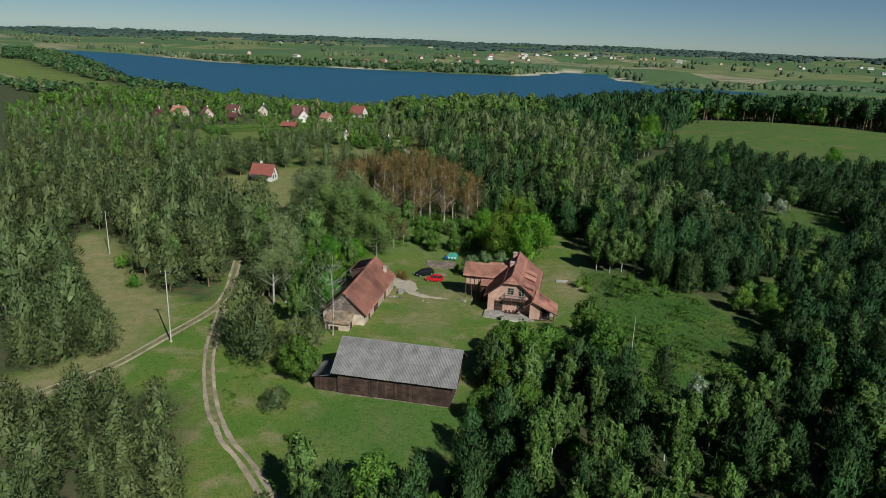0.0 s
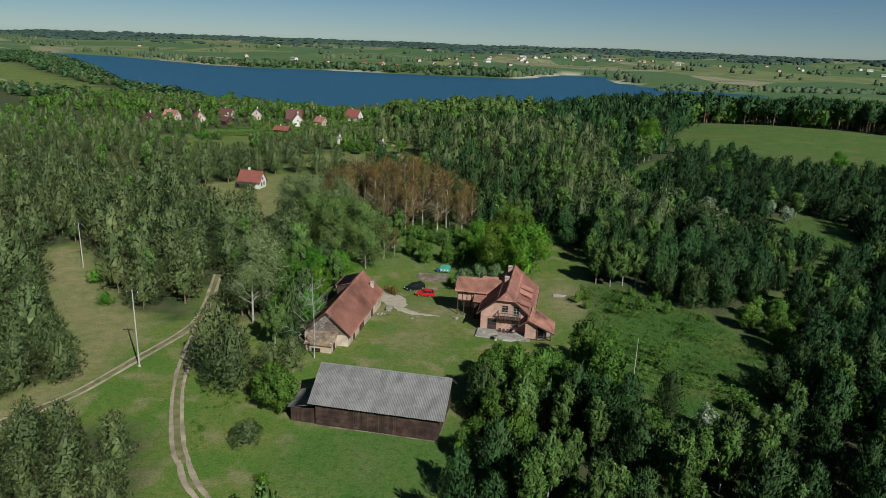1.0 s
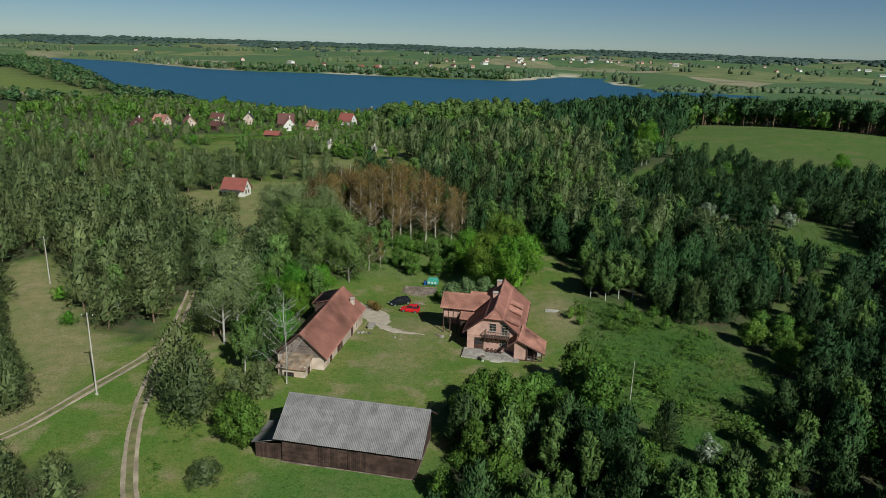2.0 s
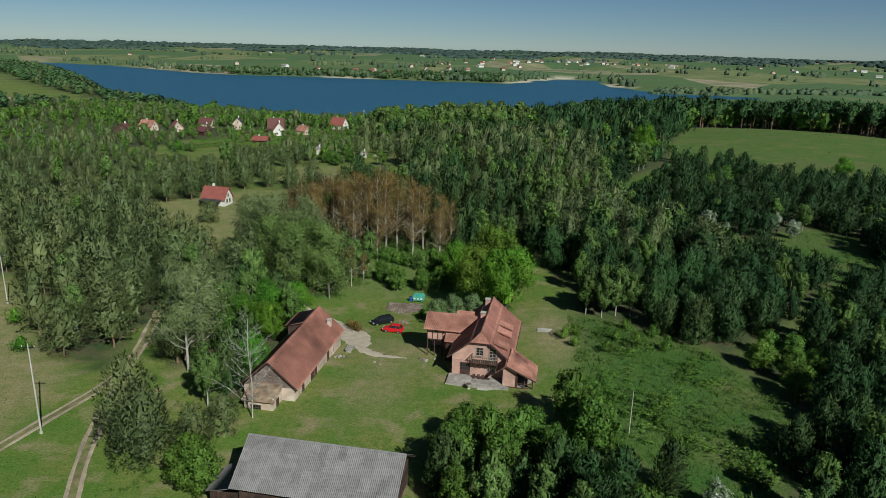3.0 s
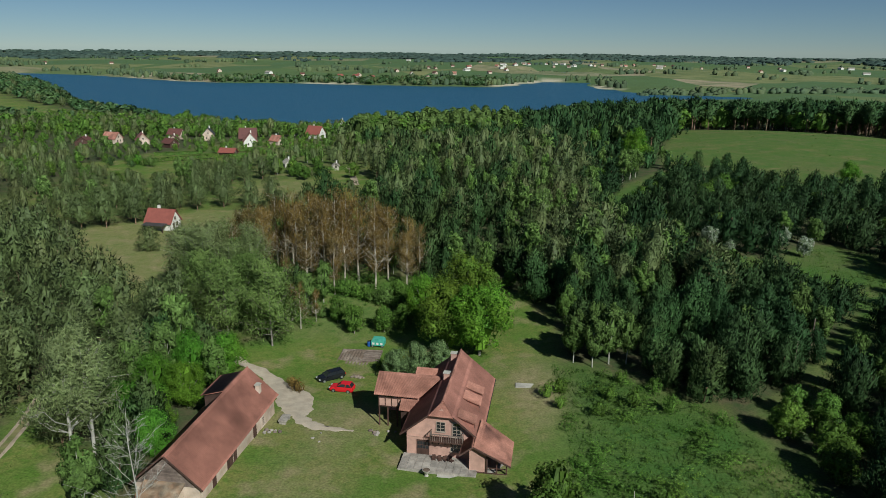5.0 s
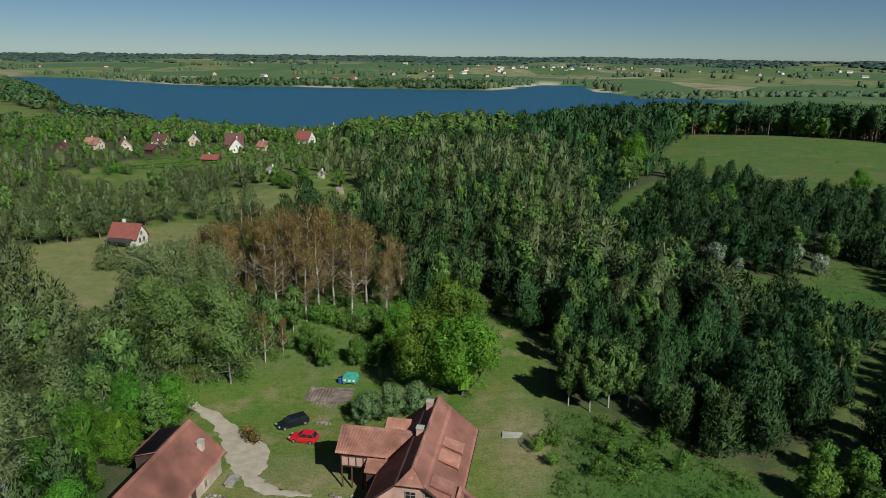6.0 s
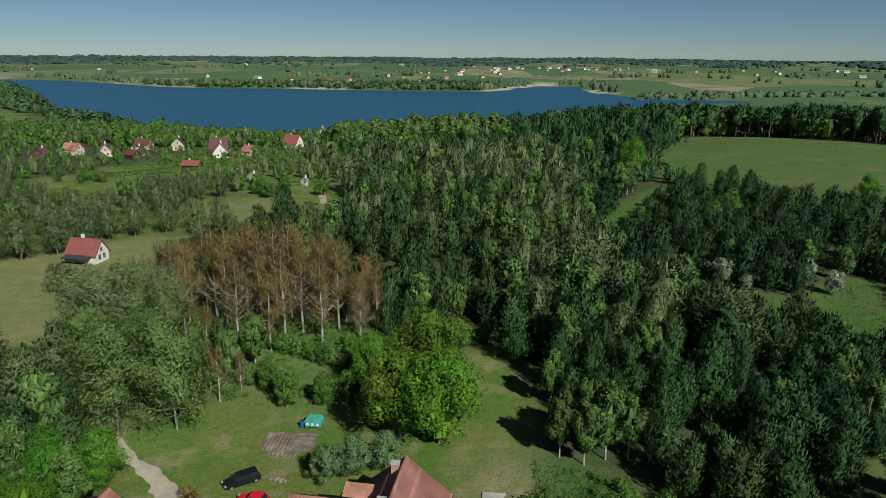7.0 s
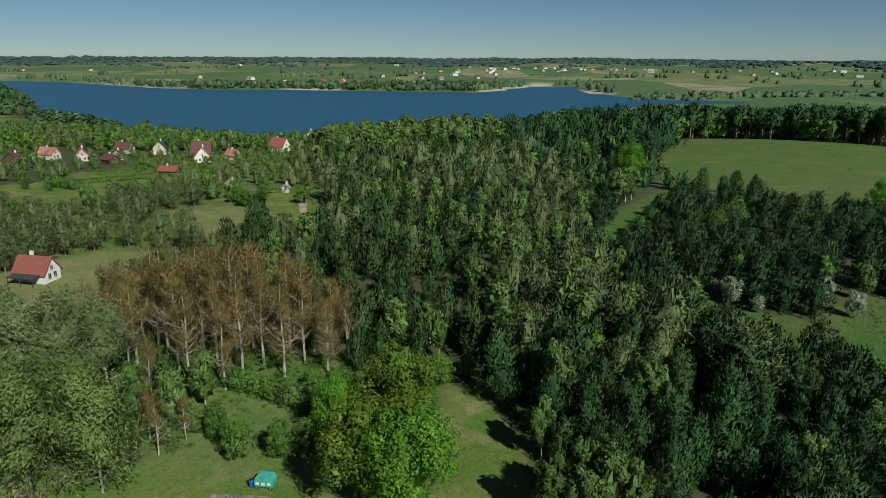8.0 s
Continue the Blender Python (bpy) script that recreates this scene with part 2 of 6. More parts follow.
# ---- plan: the lie of the land, clearings, lake ----
LAKE_Z = -16.0
LAKE = [(-1150, 1800), (-842, 1690), (-700, 1580), (-530, 1440), (-400, 1395), (-300, 1412), (-150, 1372), (78, 1350), (120, 1440),
        (200, 1590), (290, 1575), (262, 1350), (330, 1190), (470, 1130), (430, 1080), (300, 1050), (180, 900), (60, 720), (-20, 640),
        (-110, 600), (-230, 660), (-420, 860), (-640, 1180), (-900, 1520)]
FAR_POND = [(190, 2150), (330, 2050), (420, 2150), (330, 2350), (220, 2300)]
YARD = [(-22, 58), (-9, 69), (3, 77), (5, 90), (5, 113), (24, 115), (29, 124), (31, 172), (28, 190), (23, 190), (20, 172), (8, 176), (-2, 190),
        (-15, 178), (-18, 164), (-27, 169), (-31, 164), (-21, 152), (-13, 142), (-20, 116), (-27, 110), (-27, 124), (-33, 126), (-40, 118), (-33, 100), (-27, 80)]
TRACKS = [(-42, 121), (-47, 140), (-41, 140), (-36, 120), (-31, 100), (-22, 70), (-17, 58), (-22, 58), (-30, 80), (-36, 91), (-46, 90), (-62, 74),
          (-70, 80), (-54, 99), (-58, 112), (-73, 129), (-92, 160), (-88, 165), (-73, 147), (-58, 127), (-49, 123)]
MEADOW = [(29, 125), (27, 112), (36, 103), (30, 99), (31, 91), (41, 89), (46, 98), (49, 108), (57, 112), (56, 128), (51, 141), (43, 147), (37, 153), (30, 156)]
NORTH_GLADE = [(62, 264), (68, 262), (76, 290), (90, 316), (110, 346), (104, 352), (86, 324), (68, 290)]
EAST_GLADE = [(67, 232), (77, 213), (86, 204), (90, 192), (96, 183), (104, 181), (114, 199), (118, 222), (114, 231), (98, 222), (97, 210), (88, 216), (80, 222), (73, 230)]
EAST_PATH = [(60, 137.5), (70, 147.8), (84, 161.5), (96, 179), (94.5, 180.5), (82, 163.5), (68.5, 149.4), (58.5, 139)]
HILL_MEADOW = [(147, 482), (170, 536), (204, 545), (232, 520), (272, 474), (330, 400), (240, 330), (166, 300), (140, 306), (124, 334), (112, 350), (110, 370), (124, 423)]
LAWN = [(-94, 234), (-84, 216), (-66, 192), (-56, 183), (-47, 180), (-48, 206), (-49, 252), (-50, 262), (-66, 260), (-76, 248)]
GARDENS = [(-160, 360), (-140, 338), (-106, 322), (-97, 330), (-110, 362), (-92, 392), (-96, 414), (-122, 402), (-134, 420), (-150, 408), (-136, 384)]
HEATH = [(-66, 318), (-62, 280), (-40, 276), (-36, 300), (-40, 324)]
LANE_PLOT = [(-52, 350), (-40, 362), (-24, 350), (-16, 312), (-16, 296), (-30, 292), (-42, 330)]
WEST_FIELD = [(-440, 700), (-330, 655), (-360, 730), (-470, 840), (-620, 1000), (-760, 1180), (-950, 1150), (-700, 880)]


def inside(poly, x, y):
    """Which points lie in a polygon of the plan."""
    x, y = np.asarray(x, float), np.asarray(y, float)
    r = np.zeros(x.shape, bool)
    for (ax, ay), (bx, by) in zip(poly, poly[1:] + poly[:1]):
        if ay != by:
            r ^= ((ay > y) != (by > y)) & (x < (bx - ax) * (y - ay) / (by - ay) + ax)
    return r


def reach(poly, x, y):
    """Signed distance to a polygon's outline: minus inside."""
    x, y = np.asarray(x, float), np.asarray(y, float)
    d = np.full(x.shape, 1e9)
    for (ax, ay), (bx, by) in zip(poly, poly[1:] + poly[:1]):
        ux, uy = bx - ax, by - ay
        s = np.clip(((x - ax) * ux + (y - ay) * uy) / (ux * ux + uy * uy), 0, 1)
        d = np.minimum(d, np.hypot(x - ax - s * ux, y - ay - s * uy))
    return np.where(inside(poly, x, y), -d, d)


def step(a, b, v):
    s = np.clip((np.asarray(v, float) - a) / (b - a), 0, 1)
    return s * s * (3 - 2 * s)


def wavy(x, y, w, k=0.0):
    """Smooth unevenness, about -1 to 1, of wavelength w."""
    f = 2 * math.pi / w
    return (np.sin(f * x + k) * np.cos(0.83 * f * y + 1.7 * k) + 0.6 * np.sin(0.57 * f * (x + y) + 2.3 * k) + 0.4 * np.cos(1.7 * f * (x - 0.6 * y) + k)) / 2


def height(x, y):
    """The ground's height."""
    x, y = np.asarray(x, float), np.asarray(y, float)
    z = -3.3 * np.exp(-((x + 2) / 25) ** 2 - ((y - 168) / 28) ** 2)
    z = z - 0.55 * np.exp(-((x - 13) / 11) ** 2 - ((y - 130) / 10) ** 2)
    z = z - 12.5 * step(250, 640, y) + 9.5 * np.exp(-((x - 220) / 140) ** 2 - ((y - 490) / 125) ** 2)
    z = z + 0.10 * wavy(x, y, 17) + 0.3 * wavy(x, y, 60, 1.0) * step(20, 120, np.abs(x))
    far = step(1450, 4600, y)
    z = z + far * 24 + step(1400, 1750, y) * (5 + 5.5 * wavy(x, y, 620, 2.0) + 3 * wavy(x, y, 270, 0.4)) + step(2600, 4400, y) * 7 * wavy(x, y, 1500, 0.7)
    z = np.maximum(z, -14.6 + 0 * x)
    for pond in (LAKE, FAR_POND):
        d = reach(pond, x, y) + 14 * wavy(x, y, 110, 0.9)
        z = np.where(d < 60, z * step(0, 60, d) + (1 - step(0, 60, d)) * (LAKE_Z + 0.25 + np.clip(d, -60, 60) * 0.05), z)
    return z


def ground_at(x, y):
    return float(height(np.array([x]), np.array([y]))[0])


# ---- mesh helpers ----
def mesh_of(name, verts, faces, material, normals=None):
    """A mesh from arrays of corners and of faces that all have three, or all have four corners; normals give leaves a soft rounded shading."""
    me = bpy.data.meshes.new(name)
    verts, faces = np.ascontiguousarray(verts, dtype=np.float32), np.ascontiguousarray(faces, dtype=np.int32)
    k = faces.shape[1]
    me.vertices.add(len(verts))
    me.vertices.foreach_set("co", verts.ravel())
    me.loops.add(len(faces) * k)
    me.loops.foreach_set("vertex_index", faces.ravel())
    me.polygons.add(len(faces))
    me.polygons.foreach_set("loop_start", np.arange(0, len(faces) * k, k, dtype=np.int32))
    if normals is not None:
        me.attributes.new("custom_normal", "FLOAT_VECTOR", "POINT").data.foreach_set("vector", np.ascontiguousarray(normals, dtype=np.float32).ravel())
    me.update(calc_edges=True)
    me.materials.append(material)
    return me


def joined(pieces):
    """Puts (corners, faces) pairs together."""
    vs, qs, k = [], [], 0
    for v, q in pieces:
        vs.append(v)
        qs.append(q + k)
        k += len(v)
    return np.concatenate(vs), np.concatenate(qs)


def part(name, bm, material, parent, label=""):
    """Links a bmesh, or a ready mesh, as one mesh object under a thing or a part."""
    if isinstance(bm, bpy.types.Mesh):
        me = bm
    else:
        me = bpy.data.meshes.new(name)
        bm.normal_update()
        bm.to_mesh(me)
        bm.free()
        me.materials.append(material)
    ob = new(name, me)
    ob.parent = parent
    return tagged(ob, label) if label else ob


def thing(name, m, label, category, group=""):
    ob = new(name)
    ob.matrix_world = m
    ob.empty_display_size = 0.3
    return tagged(ob, label, category, group)


def solid(bm, pts, faces):
    vs = [bm.verts.new(p) for p in pts]
    for f in faces:
        bm.faces.new([vs[i] for i in f])
    return vs


BOX = [(0, 3, 2, 1), (4, 5, 6, 7), (0, 1, 5, 4), (1, 2, 6, 5), (2, 3, 7, 6), (3, 0, 4, 7)]


def block(bm, x0, x1, y0, y1, z0, z1):
    solid(bm, [(x0, y0, z0), (x1, y0, z0), (x1, y1, z0), (x0, y1, z0), (x0, y0, z1), (x1, y0, z1), (x1, y1, z1), (x0, y1, z1)], BOX)
    return bm


def box(x0, x1, y0, y1, z0, z1, bevel=0.0):
    bm = block(bmesh.new(), x0, x1, y0, y1, z0, z1)
    if bevel:
        bmesh.ops.bevel(bm, geom=bm.edges[:], offset=bevel, segments=2, affect="EDGES", profile=0.6)
    return bm


def slab(a, b, c, d, thick):
    """A plate with the upper corners a, b, c, d."""
    a, b, c, d = map(Vector, (a, b, c, d))
    n = (b - a).cross(d - a).normalized() * thick
    bm = bmesh.new()
    solid(bm, [a - n, b - n, c - n, d - n, a, b, c, d], BOX)
    return bm


def rod(bm, p, q, r0, r1=None, sides=8):
    """A tapered round bar from p to q."""
    p, q = Vector(p), Vector(q)
    m = (q - p).to_track_quat("Z", "Y").to_matrix()
    rings = []
    for c, r in ((p, r0), (q, r0 if r1 is None else r1)):
        rings.append([bm.verts.new(c + m @ Vector((r * math.cos(2 * math.pi * i / sides), r * math.sin(2 * math.pi * i / sides), 0))) for i in range(sides)])
    for i in range(sides):
        bm.faces.new((rings[0][i], rings[0][(i + 1) % sides], rings[1][(i + 1) % sides], rings[1][i]))
    bm.faces.new(rings[0][::-1])
    bm.faces.new(rings[1])
    return bm


def prism(profile, y0, y1):
    """A solid with an outline in x and z, from y0 to y1."""
    bm = bmesh.new()
    a = [bm.verts.new((x, y0, z)) for x, z in profile]
    b = [bm.verts.new((x, y1, z)) for x, z in profile]
    k = len(profile)
    bm.faces.new(a)
    bm.faces.new(b[::-1])
    for i in range(k):
        bm.faces.new((a[i], b[i], b[(i + 1) % k], a[(i + 1) % k]))
    bmesh.ops.recalc_face_normals(bm, faces=bm.faces[:])
    return bm


def tiled(name, a, b, c, d, material, roll=0.26, amp=0.045, course=0.36, lip=0.03, thick=0.07):
    """A roof plane with rolls of tiles running from the eave a-b up to the ridge d-c, and a step at each course."""
    a, b, c, d = (np.array(p, float) for p in (a, b, c, d))
    n = np.cross(b - a, d - a)
    n /= np.linalg.norm(n)
    wide, deep = np.linalg.norm(b - a), np.linalg.norm(d - a)
    ku, kv = max(8, int(wide / roll) * 4), max(2, int(deep / course))
    u = np.linspace(0, 1, ku + 1)
    vs = np.repeat(np.arange(kv + 1), 2)[1:-1] / kv
    up = np.tile([lip, 0.0], kv)
    U, V = np.meshgrid(u, vs)
    off = amp * np.abs(np.cos(math.pi * u * wide / roll))[None, :] + up[:, None] + thick
    P = (1 - V)[..., None] * ((1 - U)[..., None] * a + U[..., None] * b) + V[..., None] * ((1 - U)[..., None] * d + U[..., None] * c) + off[..., None] * n
    rows, cols = U.shape
    k = np.arange(rows * cols).reshape(rows, cols)
    q = np.stack([k[:-1, :-1], k[:-1, 1:], k[1:, 1:], k[1:, :-1]], -1).reshape(-1, 4)
    base = np.array([a, b, c, d, a + n * thick, b + n * thick, c + n * thick, d + n * thick])
    return mesh_of(name, *joined([(P.reshape(-1, 3), q), (base, np.array(BOX))]), material)


# ---- trees ----
def blades(rng, at, way, long, wide, face=None, root=0.25):
    """Small leaf or needle sprays: a three-cornered blade at each point, along the given way, turned to face outwards."""
    way = way / (np.linalg.norm(way, axis=1, keepdims=True) + 1e-9)
    turn = rng.normal(size=at.shape) if face is None else face + rng.normal(0, 0.42, at.shape)
    side = np.cross(turn, way)
    side /= np.linalg.norm(side, axis=1, keepdims=True) + 1e-9
    lo = (long * rng.uniform(0.65, 1.35, len(at)))[:, None]
    wi = (wide * rng.uniform(0.7, 1.3, len(at)))[:, None] * 0.5
    low = at - way * lo * root
    v = np.stack([low - side * wi, low + side * wi, at + way * lo * (1 - root)], 1).reshape(-1, 3)
    return v, np.arange(len(at) * 3).reshape(-1, 3)


def turned_to(v, q, n):
    """Winds three-cornered faces so that each one's front looks along its normal."""
    f = np.cross(v[q[:, 1]] - v[q[:, 0]], v[q[:, 2]] - v[q[:, 0]])
    return np.where(((f * n).sum(1) < 0)[:, None], q[:, [0, 2, 1]], q)


def cut(piece):
    """Four-cornered faces cut into three-cornered ones."""
    v, q = piece
    return v, np.concatenate([q[:, [0, 1, 2]], q[:, [0, 2, 3]]])


def tube(points, radii, sides=6):
    """A bent tapered stem through the points."""
    pts, vs, qs = [np.array(p, float) for p in points], [], []
    for i, (p, r) in enumerate(zip(pts, radii)):
        w = pts[min(i + 1, len(pts) - 1)] - pts[max(i - 1, 0)]
        w /= np.linalg.norm(w)
        e = np.cross(w, (1, 0, 0) if abs(w[0]) < 0.8 else (0, 1, 0))
        e /= np.linalg.norm(e)
        f = np.cross(w, e)
        for k in range(sides):
            t = 2 * math.pi * k / sides
            vs.append(p + r * (math.cos(t) * e + math.sin(t) * f))
    for i in range(len(pts) - 1):
        for k in range(sides):
            qs.append((i * sides + k, i * sides + (k + 1) % sides, (i + 1) * sides + (k + 1) % sides, (i + 1) * sides + k))
    return np.array(vs), np.array(qs)


def core(profile, sides=7, rng=None):
    """The dense inside of a crown: rings of (height, radius), roughened."""
    vs, qs = [], []
    for z, r in profile:
        for k in range(sides):
            t = 2 * math.pi * k / sides
            j = r * rng.uniform(0.72, 1.12)
            vs.append((j * math.cos(t), j * math.sin(t), z + 0.15 * r * rng.normal()))
    for i in range(len(profile) - 1):
        for k in range(sides):
            qs.append((i * sides + k, i * sides + (k + 1) % sides, (i + 1) * sides + (k + 1) % sides, (i + 1) * sides + k))
    return np.array(vs), np.array(qs)


def shaded(piece, way, keep):
    """Turns three-cornered leaves to the side they face and shades them between that way and, by keep, the leaf's own plane."""
    v, q = piece
    way = way / (np.linalg.norm(way, axis=1, keepdims=True) + 1e-9)
    f = np.cross(v[q[:, 1]] - v[q[:, 0]], v[q[:, 2]] - v[q[:, 0]])
    f /= np.linalg.norm(f, axis=1, keepdims=True) + 1e-9
    back = (f * way).sum(1) < 0
    f[back] *= -1
    q = np.where(back[:, None], q[:, [0, 2, 1]], q)
    n = np.zeros_like(v)
    n[q.ravel()] = np.repeat(way * (1 - keep) + f * keep, 3, 0)
    return v, q, n / (np.linalg.norm(n, axis=1, keepdims=True) + 1e-9)


def heart(rings, sides, rng):
    """The dense inside of a crown: flakes that stand apart and face all ways."""
    v, q = cut(core(rings, sides, rng))
    v = v[q].reshape(-1, 3) + np.repeat(rng.normal(0, 0.12, (len(q), 3)), 3, 0)
    q = np.arange(len(v)).reshape(-1, 3)
    return shaded((v, q), v[q].mean(1) * (1, 1, 0.1) + rng.normal(0, 0.8, (len(q), 3)), 0.6)


def crown_of(pieces):
    """Puts (corners, faces, normals) together."""
    v, q = joined([p[:2] for p in pieces])
    return v, q, np.concatenate([p[2] for p in pieces])


def pine(seed, n, bare=0.05, wide=0.28, dome=0.75, size=1.0, flat=1.45):
    """A pine 10 m high: stem, and a crown of upright boughs, each a tuft of rising shoots. n: shoots."""
    rng = np.random.default_rng(seed)
    h = 10.0
    z0, R = h * bare, h * wide
    K = 34 if n > 900 else 22 if n > 300 else 12 if n > 100 else 6

    def radius(z):
        f = np.clip((z - z0) / (h * 0.97 - z0), 0, 1)
        return R * (1 - f ** 2.0) ** dome * np.minimum(1, (f + 0.22) / 0.45) ** 0.7

    i = np.arange(K)
    zl = z0 + (h * 0.90 - z0) * ((i + 0.4) / K) ** 0.92 + rng.normal(0, 0.25, K)
    a = 2.399 * i + rng.normal(0, 0.35, K)
    rl = radius(zl)
    rr = rl * rng.uniform(0.60, 0.92, K)
    lr = (0.17 * R + 0.17 * rl) * rng.uniform(0.75, 1.3, K) * (34 / K) ** 0.40
    cen = np.stack([rr * np.cos(a), rr * np.sin(a), zl], 1)
    cen[-1] = (0, 0, h * 0.86)
    lr[-1] = 0.26 * R
    which = rng.choice(K, n, p=lr ** 2 / (lr ** 2).sum())
    out = np.stack([np.cos(a), np.sin(a), 0 * a], 1)
    e = rng.normal(size=(n, 3))
    e = e / np.linalg.norm(e, axis=1, keepdims=True) + 0.55 * out[which] + (0, 0, 0.35)
    e /= np.linalg.norm(e, axis=1, keepdims=True)
    at = cen[which] + e * (lr[which] * rng.uniform(0.72, 1.1, n))[:, None] * (1, 1, flat)
    at[:, 2] = np.maximum(at[:, 2], 0.15)
    big = size * (1700 / n) ** (0.38 if n > 900 else 0.34)
    way = e * 0.6 + np.array([0, 0, 1.0 if flat > 1 else 0.35]) + rng.normal(0, 0.28, at.shape)
    tree_out = np.stack([at[:, 0] / R, at[:, 1] / R, 0.9 * (at[:, 2] - 0.45 * h) / (0.5 * h)], 1)
    tree_out /= np.linalg.norm(tree_out, axis=1, keepdims=True) + 1e-9
    shoots = shaded(blades(rng, at, way, 0.60 * big, 0.17 * big, e + (0, 0, 0.2)), (0.45 if n > 900 else 0.32) * e + 0.75 * tree_out, 0.38 if n > 900 else 0.18)
    k = n // 6 if n > 300 else 4
    w = rng.integers(0, K, k)
    f = rng.normal(size=(k, 3))
    f /= np.linalg.norm(f, axis=1, keepdims=True)
    mid = cen[w] * (0.8, 0.8, 1) + f * (lr[w] * 0.6)[:, None]
    mid[:, 2] = np.maximum(mid[:, 2], 0.2)
    twigs = shaded(blades(rng, mid, np.cross(f, rng.normal(size=(k, 3))), (0.75 if n > 900 else 0.62) * big, (0.42 if n > 900 else 0.26) * big, f, 0.45), f + 0.8 * cen[w] * (1, 1, 0) / R, 0.7)
    zs = np.linspace(z0 + 0.1, h * 0.9, 8 if n > 600 else 6 if n > 300 else 4)
    inside_of = heart([(z, (0.44 if n > 300 else 0.60) * float(radius(z))) for z in zs], 8 if n > 100 else 6, rng)
    stem = [tube([(0, 0, -0.4), (0.05, 0, h * 0.4), (0, 0.03, h * 0.9)], [0.17, 0.13, 0.03], 6 if n > 600 else 3)]
    if n > 600 and bare > 0.1:
        for _ in range(7):
            t, zz = rng.uniform(0, 6.28), rng.uniform(0.5, 1.0) * z0 + 0.4
            stem.append(tube([(0, 0, zz), (math.cos(t) * R * 0.6, math.sin(t) * R * 0.6, zz + 0.3)], [0.04, 0.015], 3))
    return joined(stem), crown_of([shoots, twigs, inside_of])


def broadleaf(seed, n, wide=0.36, bare=0.15, droop=0.0, clumps=26, inner=1.0, size=1.0, lean=1.0, stout=1.0):
    """A leafy tree 10 m high: stem, limbs, and a crown of many leaf clumps round a dense heart."""
    rng = np.random.default_rng(seed)
    h = 10.0
    z0 = h * bare
    if n < 300:
        clumps = max(7, clumps // 3)
    R, H, zc = h * wide, (h - z0) / 2, (h + z0) / 2
    d = rng.normal(size=(clumps, 3))
    d /= np.linalg.norm(d, axis=1, keepdims=True)
    k = rng.uniform(0.50, 0.84, (clumps, 1))
    cen = d * k * np.array([R, R * lean, H])
    cen[:, :2] *= (1 - 0.35 * np.clip(cen[:, 2] / H, 0, 1))[:, None]
    cen[:, 2] += zc
    cr = R * rng.uniform(0.20, 0.40, clumps) * (30 / clumps) ** 0.25
    which = rng.choice(clumps, n, p=cr ** 2 / (cr ** 2).sum())
    e = rng.normal(size=(n, 3))
    e = e / np.linalg.norm(e, axis=1, keepdims=True) + 0.45 * d[which] + (0, 0, 0.15)
    e /= np.linalg.norm(e, axis=1, keepdims=True)
    at = cen[which] + e * (cr[which] * rng.uniform(0.70, 1.12, n))[:, None] * np.array([1, 1, 1.1 + 0.5 * droop])
    at[:, 2] = np.maximum(at[:, 2], z0 * 0.5)
    across = np.cross(e, rng.normal(size=(n, 3)))
    way = across + np.array([0, 0, -1.6 * droop]) + rng.normal(0, 0.3, (n, 3))
    big = size * math.sqrt(900 / n) * (0.85 if n < 600 else 1.0)
    outward = (at - np.array([0, 0, zc])) / np.array([R, R, H])
    bits = [shaded(blades(rng, at, way, 0.66 * big * (1 + 0.5 * droop), 0.60 * big * (1 - 0.4 * droop), e * 0.8 + outward * 0.5, 0.45), 0.9 * e + 0.3 * outward, 0.45)]
    if inner:
        zs = np.linspace(-0.80, 0.75, 6 if n > 300 else 4)
        bits.append(heart([(zc + H * z, (0.40 if n > 300 else 0.60) * inner * R * math.sqrt(1 - z * z) * (1 - 0.3 * max(z, 0))) for z in zs], 8 if n > 300 else 6, rng))
        k = n // 5 if n > 300 else 4
        w = rng.choice(clumps, k, p=cr ** 2 / (cr ** 2).sum())
        f = rng.normal(size=(k, 3))
        f /= np.linalg.norm(f, axis=1, keepdims=True)
        mid = cen[w] + f * (cr[w] * rng.uniform(0.4, 0.7, k))[:, None]
        mid[:, 2] = np.maximum(mid[:, 2], z0 * 0.5 + 0.3)
        bits.append(shaded(blades(rng, mid, np.cross(f, rng.normal(size=(k, 3))), (1.2 if n > 900 else 0.85) * inner * big, (1.1 if n > 900 else 0.75) * inner * big, f, 0.45), f, 0.8))
    stem = [tube([(0, 0, -0.4), (0.1, 0.05, z0 + 1.0), (0, 0, zc + H * 0.5)], [0.2 * stout, 0.15 * stout, 0.05 * stout], 6 if n > 300 else 3)]
    if n > 600:
        for i in range(min(clumps, 12)):
            s = rng.uniform(0.3, 0.7)
            stem.append(tube([(0, 0, z0 + (cen[i, 2] - z0) * s * 0.6), cen[i] * 0.6 + np.array([0, 0, 0.4 * (z0 * 0.6 + cen[i, 2] * 0.4)]), cen[i]], [0.07, 0.045, 0.015], 4))
    return joined(stem), crown_of(bits)


